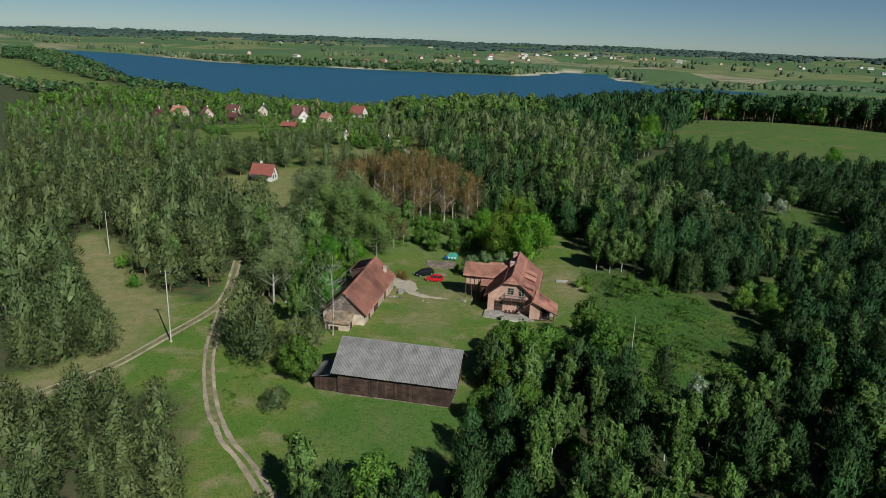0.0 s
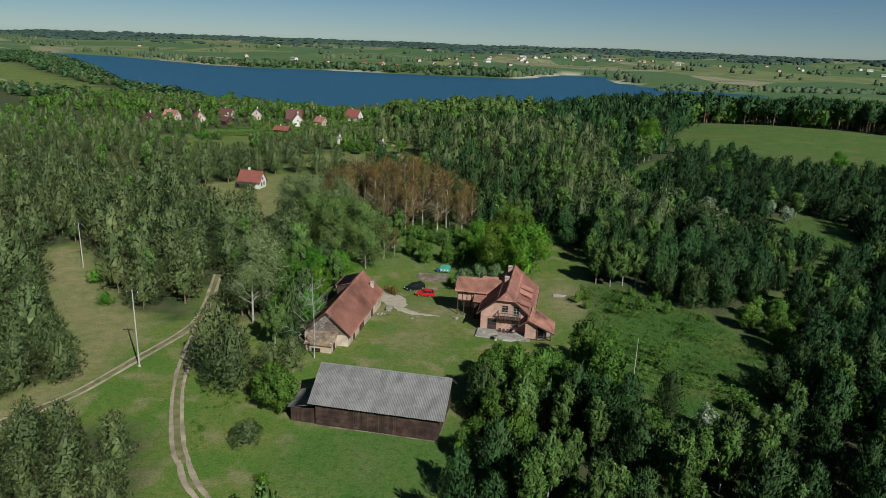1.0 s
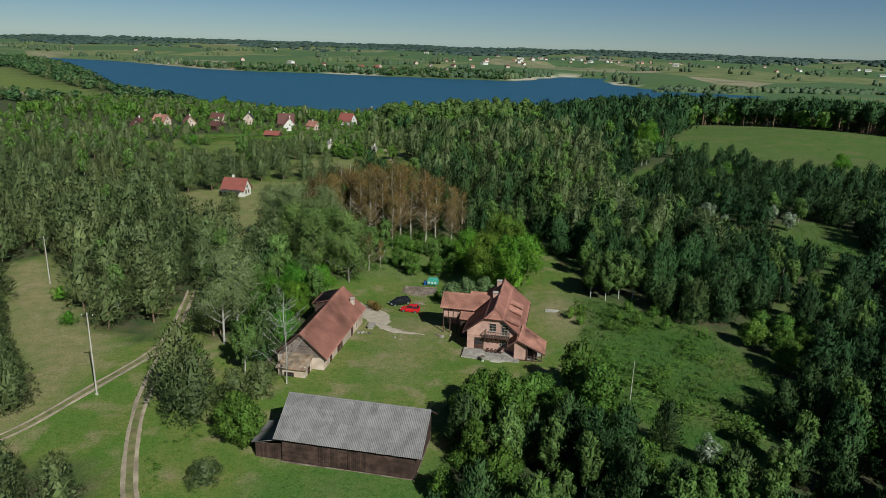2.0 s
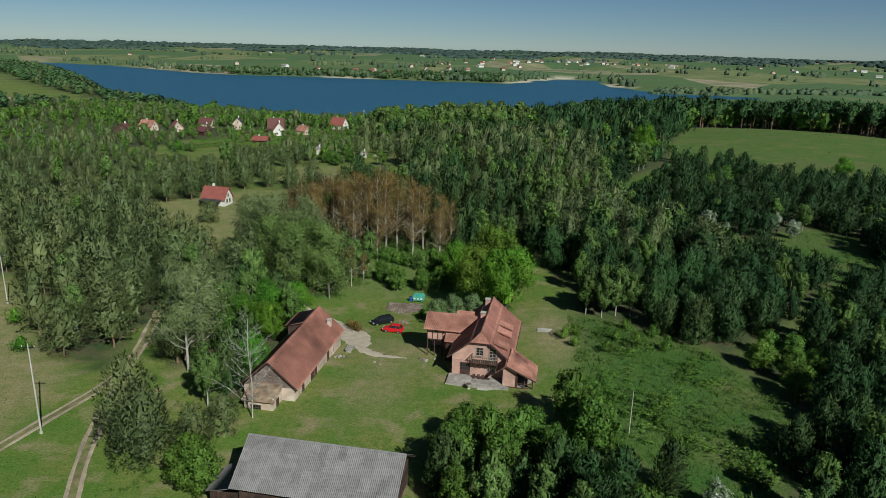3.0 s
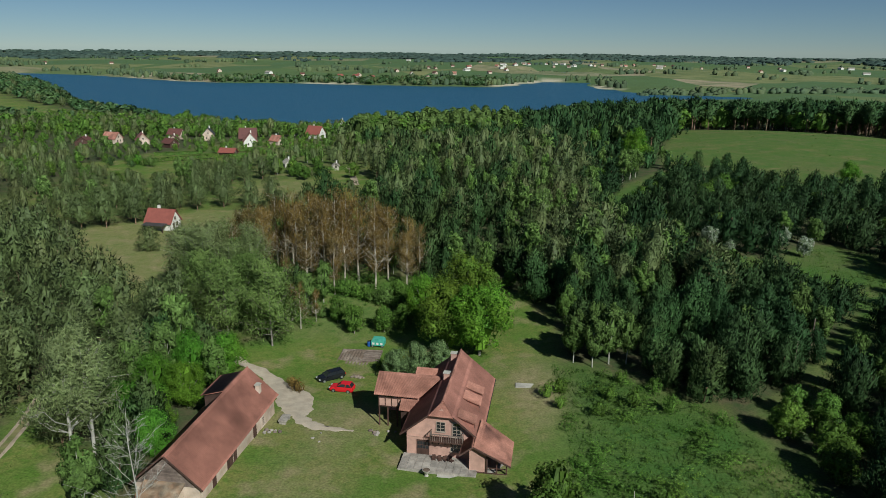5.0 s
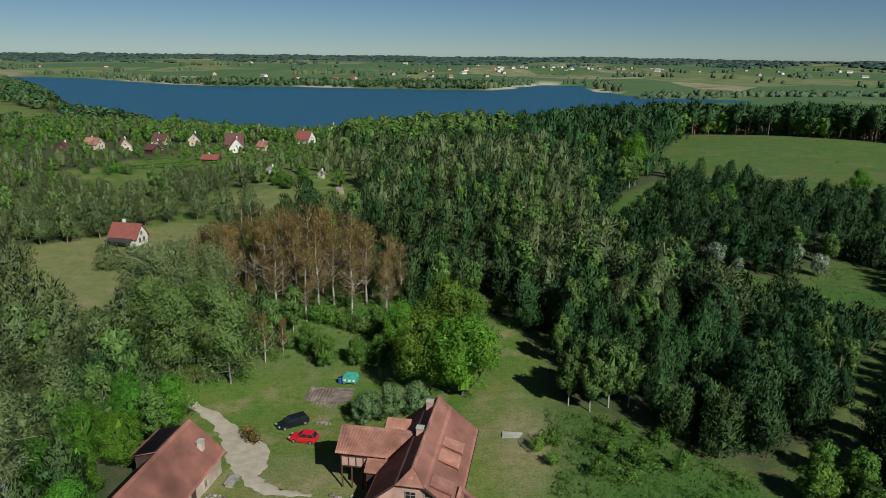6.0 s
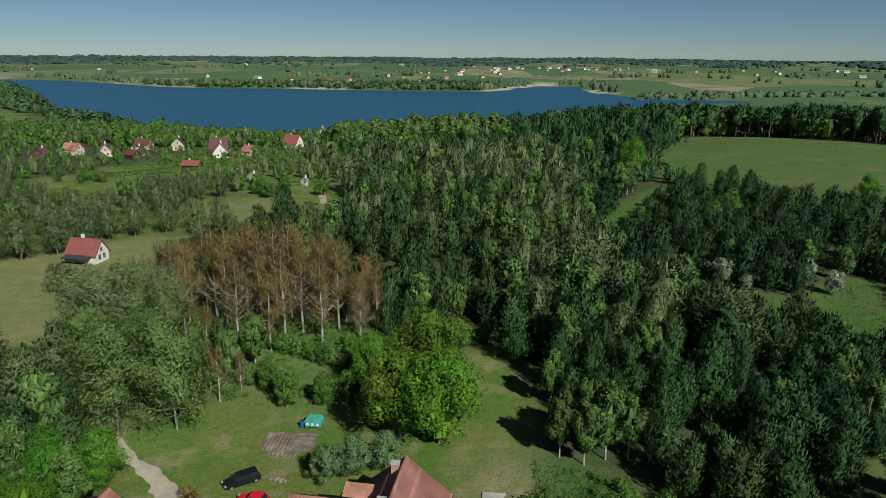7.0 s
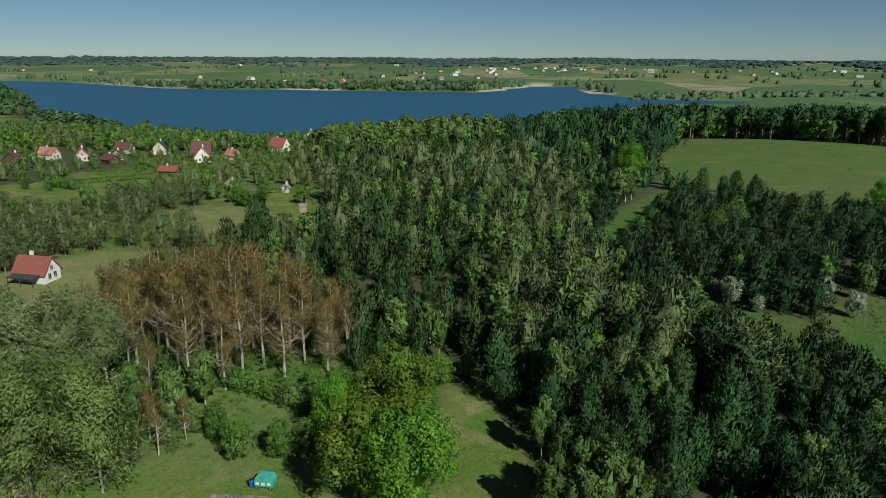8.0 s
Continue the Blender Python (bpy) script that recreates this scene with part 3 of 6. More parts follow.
def twiggy(seed, n, wide=0.22, bare=0.3, limbs=16, long=0.46, thin=0.34, stout=1.0, sub=4, spread=0.42, wind=(0, 0, 0.3), fork=1):
    """A thin tree 10 m high with open crown: stem, rising limbs with twigs, and n small sprays at their ends."""
    rng = np.random.default_rng(seed)
    h = 10.0
    stem = [tube([(0, 0, -0.4), (0.12, 0.05, h * 0.35), (-0.1, 0.1, h * 0.7), (0.05, 0.05, h * 0.98)], [0.15 * stout, 0.11 * stout, 0.06 * stout, 0.01], 6)]
    tips = []
    for i in range(limbs):
        f = rng.uniform(0, 1)
        z = h * (bare + (0.95 - bare) * f)
        a = rng.uniform(0, 6.28)
        L = h * wide * (1.15 - 0.75 * f) * rng.uniform(0.6, 1.1)
        rise = L * rng.uniform(0.35, 0.9)
        p, q = np.array((0, 0, z)), np.array((L * math.cos(a), L * math.sin(a), min(z + rise, h)))
        m = (p + q) / 2 + np.array((0, 0, -0.12 * L))
        stem.append(tube([p, m, q], [0.045 * stout * (1.1 - f), 0.03 * stout * (1.1 - f), 0.007], 4))
        for j in range(sub):
            s = rng.uniform(0.3, 1.0)
            o = (1 - s) * p + s * q + (0, 0, -0.12 * L * (1 - abs(2 * s - 1)))
            w = rng.normal(0, 0.5, 3) + np.array((math.cos(a), math.sin(a), 0.7)) * 0.6
            e = o + w * rng.uniform(0.35, 0.75) * L * 0.5
            stem.append(tube([o, e], [0.022 * min(stout, 1.0), 0.006], 3))
            tips += [o, e, (o + e) / 2]
        tips.append(q)
    if not n:
        return joined(stem), None
    tips = np.array(tips)
    which = rng.integers(0, len(tips), n)
    off = rng.normal(0, spread, (n, 3))
    at = tips[which] + off
    way = rng.normal(size=(n, 3)) * 0.7 + wind
    outward = at * np.array([1, 1, 0.5]) - (0, 0, 2.6)
    outward /= np.linalg.norm(outward, axis=1, keepdims=True) + 1e-9
    return joined(stem), shaded(blades(rng, at, way, long, thin, outward), outward + 0.4 * off / spread, 0.35)


# ---- ground, water, tracks ----
def axis(lo, fine_lo, fine_hi, hi, cell, grow):
    right, left, d = [fine_hi], [fine_lo], cell
    while right[-1] < hi:
        d *= grow
        right.append(right[-1] + d)
    d = cell
    while left[-1] > lo:
        d *= grow
        left.append(left[-1] - d)
    return np.array(left[:0:-1] + list(np.arange(fine_lo, fine_hi, cell)) + right)


def build_ground():
    gx, gy = axis(-4300, -110, 120, 4300, 3.0, 1.08), axis(-700, 44, 260, 4900, 3.0, 1.026)
    X, Y = np.meshgrid(gx, gy)
    Z = height(X, Y) - 90 * step(4650, 4850, np.hypot(X, Y))
    k = np.arange(X.size).reshape(X.shape)
    q = np.stack([k[:-1, :-1], k[:-1, 1:], k[1:, 1:], k[1:, :-1]], -1).reshape(-1, 4)
    me = mesh_of("ground", np.stack([X, Y, Z], -1).reshape(-1, 3), q, ground_material())
    me.polygons.foreach_set("use_smooth", np.ones(len(q), bool))
    d = np.full(X.shape, 1e9)
    for poly in (YARD, TRACKS, MEADOW, EAST_GLADE, NORTH_GLADE, EAST_PATH, HILL_MEADOW, LAWN, GARDENS, HEATH, LANE_PLOT, WEST_FIELD):
        d = np.minimum(d, reach(poly, X, Y))
    grassy = 1 - step(-1.0, 4.0, d + 1.5 * wavy(X, Y, 9))
    scrub = step(-150, -125, X) * (1 - step(-26, -12, X)) * step(236, 256, Y) * (1 - step(480, 520, Y))
    grassy = np.maximum(grassy, scrub * (0.72 + 0.25 * wavy(X, Y, 27, 0.3)))
    grassy = np.maximum(grassy, 0.95 * np.exp(-((X + 13) / 26) ** 4 - ((Y - 188) / 17) ** 4))
    for poly in (MEADOW, EAST_GLADE, NORTH_GLADE, EAST_PATH, HILL_MEADOW):
        grassy = grassy * (1 - 0.22 * (1 - step(-3, 3, reach(poly, X, Y))))
    dry = np.maximum(1.0 * (1 - step(-2, 2, reach(TRACKS, X, Y))) * step(46, 54, -X) * (0.7 + 0.3 * wavy(X, Y, 13, 0.5)), 0.4 * (1 - step(-6, 4, reach(HEATH, X, Y))))
    dry = np.maximum(dry, 0.45 * (1 - step(-3, 3, reach(LAWN, X, Y))))
    dry = np.maximum(dry, 1.0 * np.exp(-((X - 26.5) / 4.5) ** 2 - ((Y - 147) / 11) ** 2) + 0.75 * np.exp(-((X + 1) / 7) ** 2 - ((Y - 138) / 6) ** 2) + 0.45 * np.exp(-((X + 3) / 5) ** 2 - ((Y - 122) / 9) ** 2))
    shore = reach(LAKE, X, Y) + 14 * wavy(X, Y, 110, 0.9)
    beach = (Y > 1150) * (1 - step(2, 22, np.abs(shore - 6))) * step(-0.1, 0.4, wavy(X, Y, 300, 0.3))
    far = np.maximum(step(1250, 1420, Y), step(140, 200, X) * step(660, 760, Y))
    rgba = np.stack([grassy, np.clip(dry * (1 - far), 0, 1), far, np.clip(beach, 0, 1)], -1)
    lush = np.zeros(X.shape)
    for poly in (MEADOW, EAST_GLADE, NORTH_GLADE, EAST_PATH, HILL_MEADOW):
        lush = np.maximum(lush, (0.65 if poly is HILL_MEADOW else 1.0) * (1 - step(-3, 6, reach(poly, X, Y))))
    lush = np.maximum(lush, 0.85 * (1 - step(2, 10, np.hypot(X + 2, (Y - 84) * 1.4) - 10)))
    lush = np.maximum(lush, 0.8 * np.exp(-((X + 8) / 24) ** 4 - ((Y - 184) / 16) ** 4))
    me.attributes.new("lush", "FLOAT", "POINT").data.foreach_set("value", lush.astype(np.float32).ravel())
    me.color_attributes.new("cover", "FLOAT_COLOR", "POINT").data.foreach_set("color", rgba.astype(np.float32).ravel())
    tagged(new("ground", me), "green grass, sandy heath and forest floor", "ground", kind="structure")


build_ground()


def build_water():
    bm = bmesh.new()
    for x0, x1, y0, y1 in ((-1400, 520, 560, 1860), (150, 450, 2020, 2380)):
        solid(bm, [(x0, y0, LAKE_Z), (x1, y0, LAKE_Z), (x1, y1, LAKE_Z), (x0, y1, LAKE_Z)], [(0, 1, 2, 3)])
    me = bpy.data.meshes.new("water")
    bm.to_mesh(me)
    bm.free()
    me.materials.append(water_material())
    tagged(new("water", me), "dark blue lake with a rippled surface", "lake", kind="structure")


build_water()


def smooth_line(pts, sub=8):
    """A smooth line through rows of numbers."""
    p = np.array([pts[0]] + list(pts) + [pts[-1]], float)
    out = []
    for i in range(1, len(p) - 2):
        for t in np.linspace(0, 1, sub, endpoint=False):
            a, b, c, d = p[i - 1:i + 3]
            out.append(0.5 * (2 * b + (c - a) * t + (2 * a - 5 * b + 4 * c - d) * t * t + (3 * b - a - 3 * c + d) * t ** 3))
    return np.array(out + [p[-2]])


def track(name, pts, label, material="sand", lift=0.05, ragged=0.07, cols=5, shift=0.0, wide=None):
    """A worn strip on the ground along rows of x, y, width, with ragged edges."""
    rng = np.random.default_rng(len(pts))
    p = smooth_line(pts, 24)
    w = np.gradient(p[:, :2], axis=0)
    w /= np.linalg.norm(w, axis=1, keepdims=True)
    side = np.stack([-w[:, 1], w[:, 0]], 1)
    verts = []
    for i in range(len(p)):
        for j in range(cols):
            s = (j / (cols - 1) - 0.5) * (wide or p[i, 2]) + shift
            if j in (0, cols - 1):
                u = 0.045 * i + 7.0 * j + len(pts)
                s += ragged * (math.sin(2.9 * u) + 0.7 * math.sin(7.3 * u + 1) + 0.4 * math.sin(15.1 * u)) + rng.normal(0, 0.1 * ragged)
            x, y = p[i, :2] + side[i] * s
            edge = -0.06 if j in (0, cols - 1) else 0
            verts.append((x, y, ground_at(x, y) + lift + edge))
    k = np.arange(len(verts)).reshape(len(p), cols)
    q = np.stack([k[:-1, :-1], k[:-1, 1:], k[1:, 1:], k[1:, :-1]], -1).reshape(-1, 4)[:, ::-1]
    return tagged(new(name, mesh_of(name, np.array(verts), q, M[material])), label, "track", kind="structure")


def rutted(pts, label):
    """A farm track: two pale ruts with trodden grass between and beside them."""
    track("road", pts, label + ", trodden verge", "trodden", 0.03, 0.2)
    for shift in (-0.62, 0.62):
        track("road", pts, label, "sand", 0.05, 0.06, 4, shift, 0.72)


rutted([(-110, 66, 2.2), (-75, 79, 2.2), (-58.1, 85.7, 2.2), (-54, 89.4, 2.1), (-49.3, 97.3, 2.0), (-45.9, 109, 1.9), (-42.8, 121.6, 2.0), (-43.8, 132.3, 2.2), (-48, 150, 2.2)],
       "pale sandy forest track with worn ruts")
rutted([(-41.8, 122.5, 2.2), (-40.4, 117.8, 1.9), (-37.6, 105.9, 1.8), (-34.4, 96.2, 1.8), (-30.2, 86.5, 1.8), (-27.6, 82, 1.6)], "pale sandy farm track beside the meadow")
for dx in (-0.75, 0.75):
    track("road", [(-27.9 + dx * 0.7, 82.6, 0.8), (-25.4 + dx, 78.6, 0.75), (-21.9 + dx, 74.6, 0.75), (-17 + dx, 68, 0.8), (-10 + dx, 58, 0.8)], "sandy wheel rut with grass between", ragged=0.05, cols=4)
track("road", [(-34, 172, 1.8), (-23.5, 159.2, 2.0), (-17.8, 154.0, 2.5), (-13.4, 149.8, 3.6), (-10.2, 145.4, 6.0), (-8.2, 140.8, 4.6), (-7.6, 137.6, 1.2)], "pale gravel drive ending in the yard", "gravel", ragged=0.28)
track("road", [(-8.4, 139.4, 1.6), (-6.4, 136.6, 2.2), (-3, 135.4, 1.5), (0.6, 134.6, 0.5)], "thin bare patch of trodden gravel", "gravel", ragged=0.25)
track("road", [(-24, 311, 2.2), (-26.5, 322, 2.8), (-29, 335, 2.8), (-32, 350, 2.6), (-36, 366, 2.4)], "pale lane between gardens")
track("road", [(-900, 1075, 3), (-700, 950, 4), (-560, 830, 4), (-430, 700, 4), (-400, 650, 4)], "pale field path", lift=0.3)
track("road", [(135, 353, 1.0), (143, 356, 1.0), (150, 357, 1.0), (158, 360, 0.8)], "faint worn path in the meadow", "trodden")


# ---- tree kinds ----
KINDS = dict(
    pine=dict(make=lambda s, n: pine(s, n, bare=0.03, wide=0.275, dome=0.82), leaf="pine", stem="bark", label="young dark green pine with upright shoots", category="pine"),
    pine_young=dict(make=lambda s, n: pine(s, n, bare=0.01, wide=0.36, dome=0.66, size=0.85, flat=1.0), leaf="pine_old", stem="bark", label="bushy young pine, green to the ground", category="pine"),
    pine_old=dict(make=lambda s, n: pine(s, n, bare=0.16, wide=0.32, dome=0.62, size=0.72, flat=0.85), leaf="pine_old", stem="bark", label="tall pine with a bare stem and a domed crown", category="pine"),
    pine_tall=dict(make=lambda s, n: pine(s, n, bare=0.42, wide=0.17, dome=0.6, flat=0.9), leaf="pine_dark", stem="bark", label="tall dark pine with a bare stem", category="pine"),
    pine_dark=dict(make=lambda s, n: pine(s, n, bare=0.03, wide=0.29, dome=0.70), leaf="pine_dark", stem="bark", label="dark green pine with upright shoots", category="pine"),
    woodland=dict(make=lambda s, n: broadleaf(s, n, wide=0.42, bare=0.0, clumps=30), leaf="woodland", stem="bark_grey", label="dark green broadleaf tree", category="tree"),
    birch=dict(make=lambda s, n: broadleaf(s, n, wide=0.20, bare=0.12, droop=0.6, clumps=34, size=0.72, stout=0.6), leaf="birch", stem="bark_white", label="slender birch with pale drooping leaves", category="birch"),
    broad=dict(make=lambda s, n: broadleaf(s, n, wide=0.38, bare=0.03, clumps=40, size=0.9), leaf="broad", stem="bark_grey", label="leafy green broadleaf tree", category="tree"),
    lime=dict(make=lambda s, n: broadleaf(s, n, wide=0.42, bare=0.02, clumps=64, size=0.85), leaf="lime", stem="bark_grey", label="bright green lime tree in fresh leaf", category="tree"),
    maple=dict(make=lambda s, n: broadleaf(s, n, wide=0.40, bare=0.02, clumps=56, size=0.85), leaf="maple", stem="bark_grey", label="yellow-green maple in flower", category="tree"),
    ash=dict(make=lambda s, n: twiggy(s, n, wide=0.40, bare=0.08, limbs=50, sub=6, long=0.36, thin=0.13, stout=0.9, spread=0.45, wind=(0.9, 0.2, 0.25)), leaf="ash", stem="bark_grey", label="large broadleaf tree over the drive", category="tree"),
    weeping=dict(make=lambda s, n: twiggy(s, n, wide=0.34, bare=0.14, limbs=40, sub=6, long=0.38, thin=0.10, stout=1.35, spread=0.42, wind=(0.8, 0.2, -0.25)), leaf="weeping", stem="bark_white", label="large weeping birch", category="birch"),
    poplar=dict(make=lambda s, n: broadleaf(s, n, wide=0.25, bare=0.10, clumps=26), leaf="poplar", stem="bark_grey", label="tall yellow-green poplar", category="tree"),
    aspen=dict(make=lambda s, n: twiggy(s, int(n * 2.4), wide=0.24, bare=0.22, limbs=40, sub=6, long=0.24, thin=0.062, stout=1.1, spread=0.30, wind=(0, 0, 1.3)), leaf="aspen", stem="bark_pale", label="aspen with bare grey stem and brown new leaves", category="aspen"),
    willow=dict(make=lambda s, n: broadleaf(s, n, wide=0.46, bare=0.03, clumps=34), leaf="willow", stem="bark_grey", label="grey-green fruit tree behind the house", category="tree"),
    blossom=dict(make=lambda s, n: broadleaf(s, n, wide=0.40, bare=0.05, clumps=30, size=0.8), leaf="blossom", stem="bark_grey", label="wild fruit tree covered in white blossom", category="tree"),
)
DETAIL = dict(near=(1650, 5), close=(1000, 5), mid=(500, 5), far=(170, 5), distant=(60, 5))
SHAPES = {}


def shapes(kind, detail):
    """The variants of a kind of tree, 10 m high, as arrays of stem and crown."""
    if (kind, detail) not in SHAPES:
        n, many = DETAIL[detail]
        if kind in ("lime", "maple", "willow", "broad", "blossom", "ash", "weeping") and detail == "near":
            n, many = {"lime": 7500, "maple": 6500, "willow": 3000, "broad": 2400, "blossom": 1500, "ash": 10500, "weeping": 8500}[kind], 3
        SHAPES[kind, detail] = []
        for i in range(many):
            stem, crown = KINDS[kind]["make"](100 * i + 7 * len(kind), n)
            SHAPES[kind, detail].append((stem, crown))
    return SHAPES[kind, detail]


TREE_MESHES = {}


def tree(kind, x, y, h, turn=0.0, variant=0, group="", label="", fat=1.0):
    """A single tree: an Empty at its foot with stem and crown under it."""
    kit = shapes(kind, "near")
    v = variant % len(kit)
    if (kind, v) not in TREE_MESHES:
        stem, crown = kit[v]
        TREE_MESHES[kind, v] = (mesh_of("trunk", *stem, M[KINDS[kind]["stem"]]), mesh_of("crown", crown[0], crown[1], M[KINDS[kind]["leaf"]], crown[2]) if crown else None)
    name = "bush" if h < 4.2 else KINDS[kind]["category"]
    ob = thing(name + ("_tree" if name in ("pine", "birch", "aspen") else ""), pose(x, y, ground_at(x, y), 0, 0, turn) @ Matrix.Diagonal((h / 10 * fat, h / 10 * fat, h / 10, 1)),
               label or KINDS[kind]["label"], KINDS[kind]["category"], group)
    a, b = TREE_MESHES[kind, v]
    part("trunk", a, None, ob)
    if b:
        part("crown", b, None, ob)
    TAKEN.append((x, y, h * 0.16 * fat))
    return ob


TAKEN = []
"""Single trees that stand out."""
for kind, h, fat, label, spots in (
    ("pine_young", 13.0, 0.9, "broad young pine beside the fork of the track", [(-31.0, 103.4)]),
    ("pine_young", 10.5, 0.95, "broad young pine beside the fork of the track", [(-28.0, 100.5)]),
    ("pine_young", 9.0, 1.0, "bushy young pine in the sandy clearing", [(-53.5, 101.0), (-57.0, 105.0), (-60.5, 102.0), (-58.0, 97.5), (-61.0, 109.0), (-64.5, 113.0), (-68.5, 118.0), (-66.0, 106.0), (-72.5, 124.0), (-77.0, 131.0)]),
    ("pine_young", 7.0, 1.0, "dense young pine beside the cowshed", [(-21.0, 107.5), (-23.5, 104.0)]),
    ("weeping", 17.0, 0.72, "twin-stemmed birch with white bark", [(-32.6, 125.2), (-30.6, 126.4)]),
    ("broad", 7.2, 1.05, "round light green tree beside the barn", [(-19.2, 95.4), (-21.0, 97.0)]),
    ("pine_young", 3.3, 1.7, "low round juniper on the meadow", [(-21.5, 87.0)]),
    ("broad", 7.5, 1.0, "dense green broadleaf tree beside the barn", [(9.0, 101.0), (13.5, 104.0), (17.5, 104.5), (10.5, 106.0), (15.0, 99.5), (20.5, 101.0)]),
    ("broad", 9.0, 0.95, "light green broadleaf tree beside the house", [(25.0, 113.0), (27.0, 107.5)]),
    ("lime", 15.0, 1.05, "tall bright green lime tree behind the house", [(18.5, 161.5)]),
    ("maple", 14.5, 1.0, "yellow-green maple in flower behind the house", [(13.0, 164.0), (16.5, 178.0)]),
    ("lime", 10.5, 0.85, "bright green tree at the garden's edge", [(8.2, 176.5)]),
    ("willow", 5.6, 1.0, "grey-green fruit tree behind the house", [(7.8, 155.0), (4.6, 153.6), (11.8, 156.2)]),
    ("pine_old", 9.5, 1.1, "domed pine in the open ground before the village", [(-72, 309), (-77, 313), (-68, 315), (-80, 306), (-63, 322), (-86, 316), (-74, 322)]),
    ("broad", 6.5, 1.1, "round green tree among the village gardens", [(-46, 322), (-50, 329), (-43, 334), (-55, 338), (-28, 328)]),
    ("broad", 6.0, 0.9, "small broadleaf tree at the garden's edge", [(-5.0, 173.5), (0.6, 174.5), (4.2, 175.0), (-9.0, 178.0)]),
    ("ash", 14.5, 0.9, "large ash-like tree over the drive", [(-18.4, 165.0), (-25.5, 162.8), (-23.5, 170.5), (-31.0, 168.5)]),
    ("weeping", 15.5, 0.9, "large weeping birch with pale limbs", [(-29.0, 176.5), (-34.5, 178.0), (-28.0, 187.0), (-35.5, 190.0), (-40.0, 184.0)]),
    ("lime", 7.5, 1.0, "fresh green tree along the back of the cowshed", [(-24.5, 146.0), (-23.8, 139.5), (-25.5, 132.5), (-29.0, 141.0), (-22.8, 126.0), (-27.5, 150.0), (-21.5, 150.0), (-30.0, 134.0)]),
    ("birch", 10.5, 1.0, "slender white-stemmed birch at the wood's edge", [(36.6, 154.8), (39.5, 156.0), (42.3, 156.0), (33.8, 156.5), (38.0, 159.0)]),
    ("blossom", 6.4, 0.9, "", [(93.6, 223.0), (99.0, 227.0), (101.0, 219.5), (79.6, 226.0)]),
    ("blossom", 4.0, 1.0, "", [(83.6, 221.8), (38.6, 96.0), (64.5, 131.5)]),
    ("lime", 16.5, 1.05, "big round green tree beside the hill meadow", [(95.5, 371.0)]),
    ("lime", 10.0, 1.1, "round green tree before the hill meadow", [(164.0, 318.0)]),
    ("birch", 13.0, 1.3, "pale young birches in the gap of the wood", [(84.0, 331.0), (87.5, 336.0), (79.0, 322.0)]),
    ("pine_tall", 16.0, 1.1, "tall pine with a bare reddish stem", [(112.0, 418.0), (117.0, 424.0), (121.0, 432.0), (115.0, 436.0), (110.0, 428.0), (125.0, 441.0), (106.0, 420.0)]),
    ("pine", 9.0, 1.0, "dark pine on the edge of the hill meadow", [(127.0, 344.0), (131.5, 338.0), (121.0, 340.0), (118.0, 352.0)]),
    ("pine", 8.0, 1.1, "dark pine on the meadow's edge", [(34.2, 99.0), (28.0, 96.0), (24.0, 90.5)]),
    ("broad", 5.6, 1.15, "broadleaf thicket with blossom beside the meadow", [(58.5, 133.5), (61.5, 129.0), (64.5, 136.5), (60.0, 124.0), (66.0, 130.5), (62.0, 139.5)]),
    ("pine_young", 7.0, 1.35, "round dark pine on the white house's lawn", [(-62.5, 216.5)]),
    ("pine_old", 11.0, 1.0, "domed pine between the lawn and the birches", [(-43.5, 197.0), (-42.0, 189.5)]),
    ("pine_old", 11.0, 1.0, "pine in the row behind the white house", [(-78, 243), (-84, 238), (-90, 236), (-82, 249), (-89, 245), (-74, 251), (-67, 262), (-60, 266), (-76, 259), (-53, 270), (-96, 240), (-69, 270), (-44, 264)]),
    ("birch", 10.0, 1.0, "young birch among the pines", [(20.0, 74.0), (33.5, 83.0), (30.0, 80.0), (13.5, 91.0), (18.5, 91.5), (24.0, 62.0), (40.0, 82.0)]),
):
    for i, (x, y) in enumerate(spots):
        tree(kind, x, y, h * (1 + 0.07 * math.sin(3.1 * x + y)), 47 * i + 13 * x, i + int(abs(x)), label=label, fat=fat)
for i in range(28):
    a, r = 2.399 * i, 3.35 * math.sqrt(i + 0.4)
    tree("aspen", -15.5 + 1.22 * r * math.cos(a), 201.0 + 0.65 * r * math.sin(a), 20.0 - 0.022 * r * r + 0.8 * math.sin(5 * i), 40 * i, i, "aspens behind the garden", fat=0.85)


for i, (x, y, h) in enumerate(((-15.2, 173.6, 9.5), (-17.5, 176.5, 8.0), (-13.0, 177.5, 7.0), (-21.0, 186.0, 11.0), (3.5, 196.0, 12.0), (6.0, 199.5, 13.0), (-35.5, 205.0, 13.5), (-33.0, 199.5, 12.0))):
    tree("aspen", x, y, h, 70 * i, i + 1, label="thin young aspen with brown new leaves", fat=0.75)


def bare_birch(x, y, h):
    ob = thing("bare_birch_tree", pose(x, y, ground_at(x, y)) @ Matrix.Scale(h / 10, 4), "leafless white birch beside the cowshed", "birch")
    stem, _ = twiggy(77, 0, wide=0.27, bare=0.16, limbs=44, sub=9, stout=0.5)
    part("trunk", mesh_of("trunk", *stem, M["bark_white"]), None, ob)
    TAKEN.append((x, y, 2.5))


bare_birch(-18.6, 112.2, 14.8)


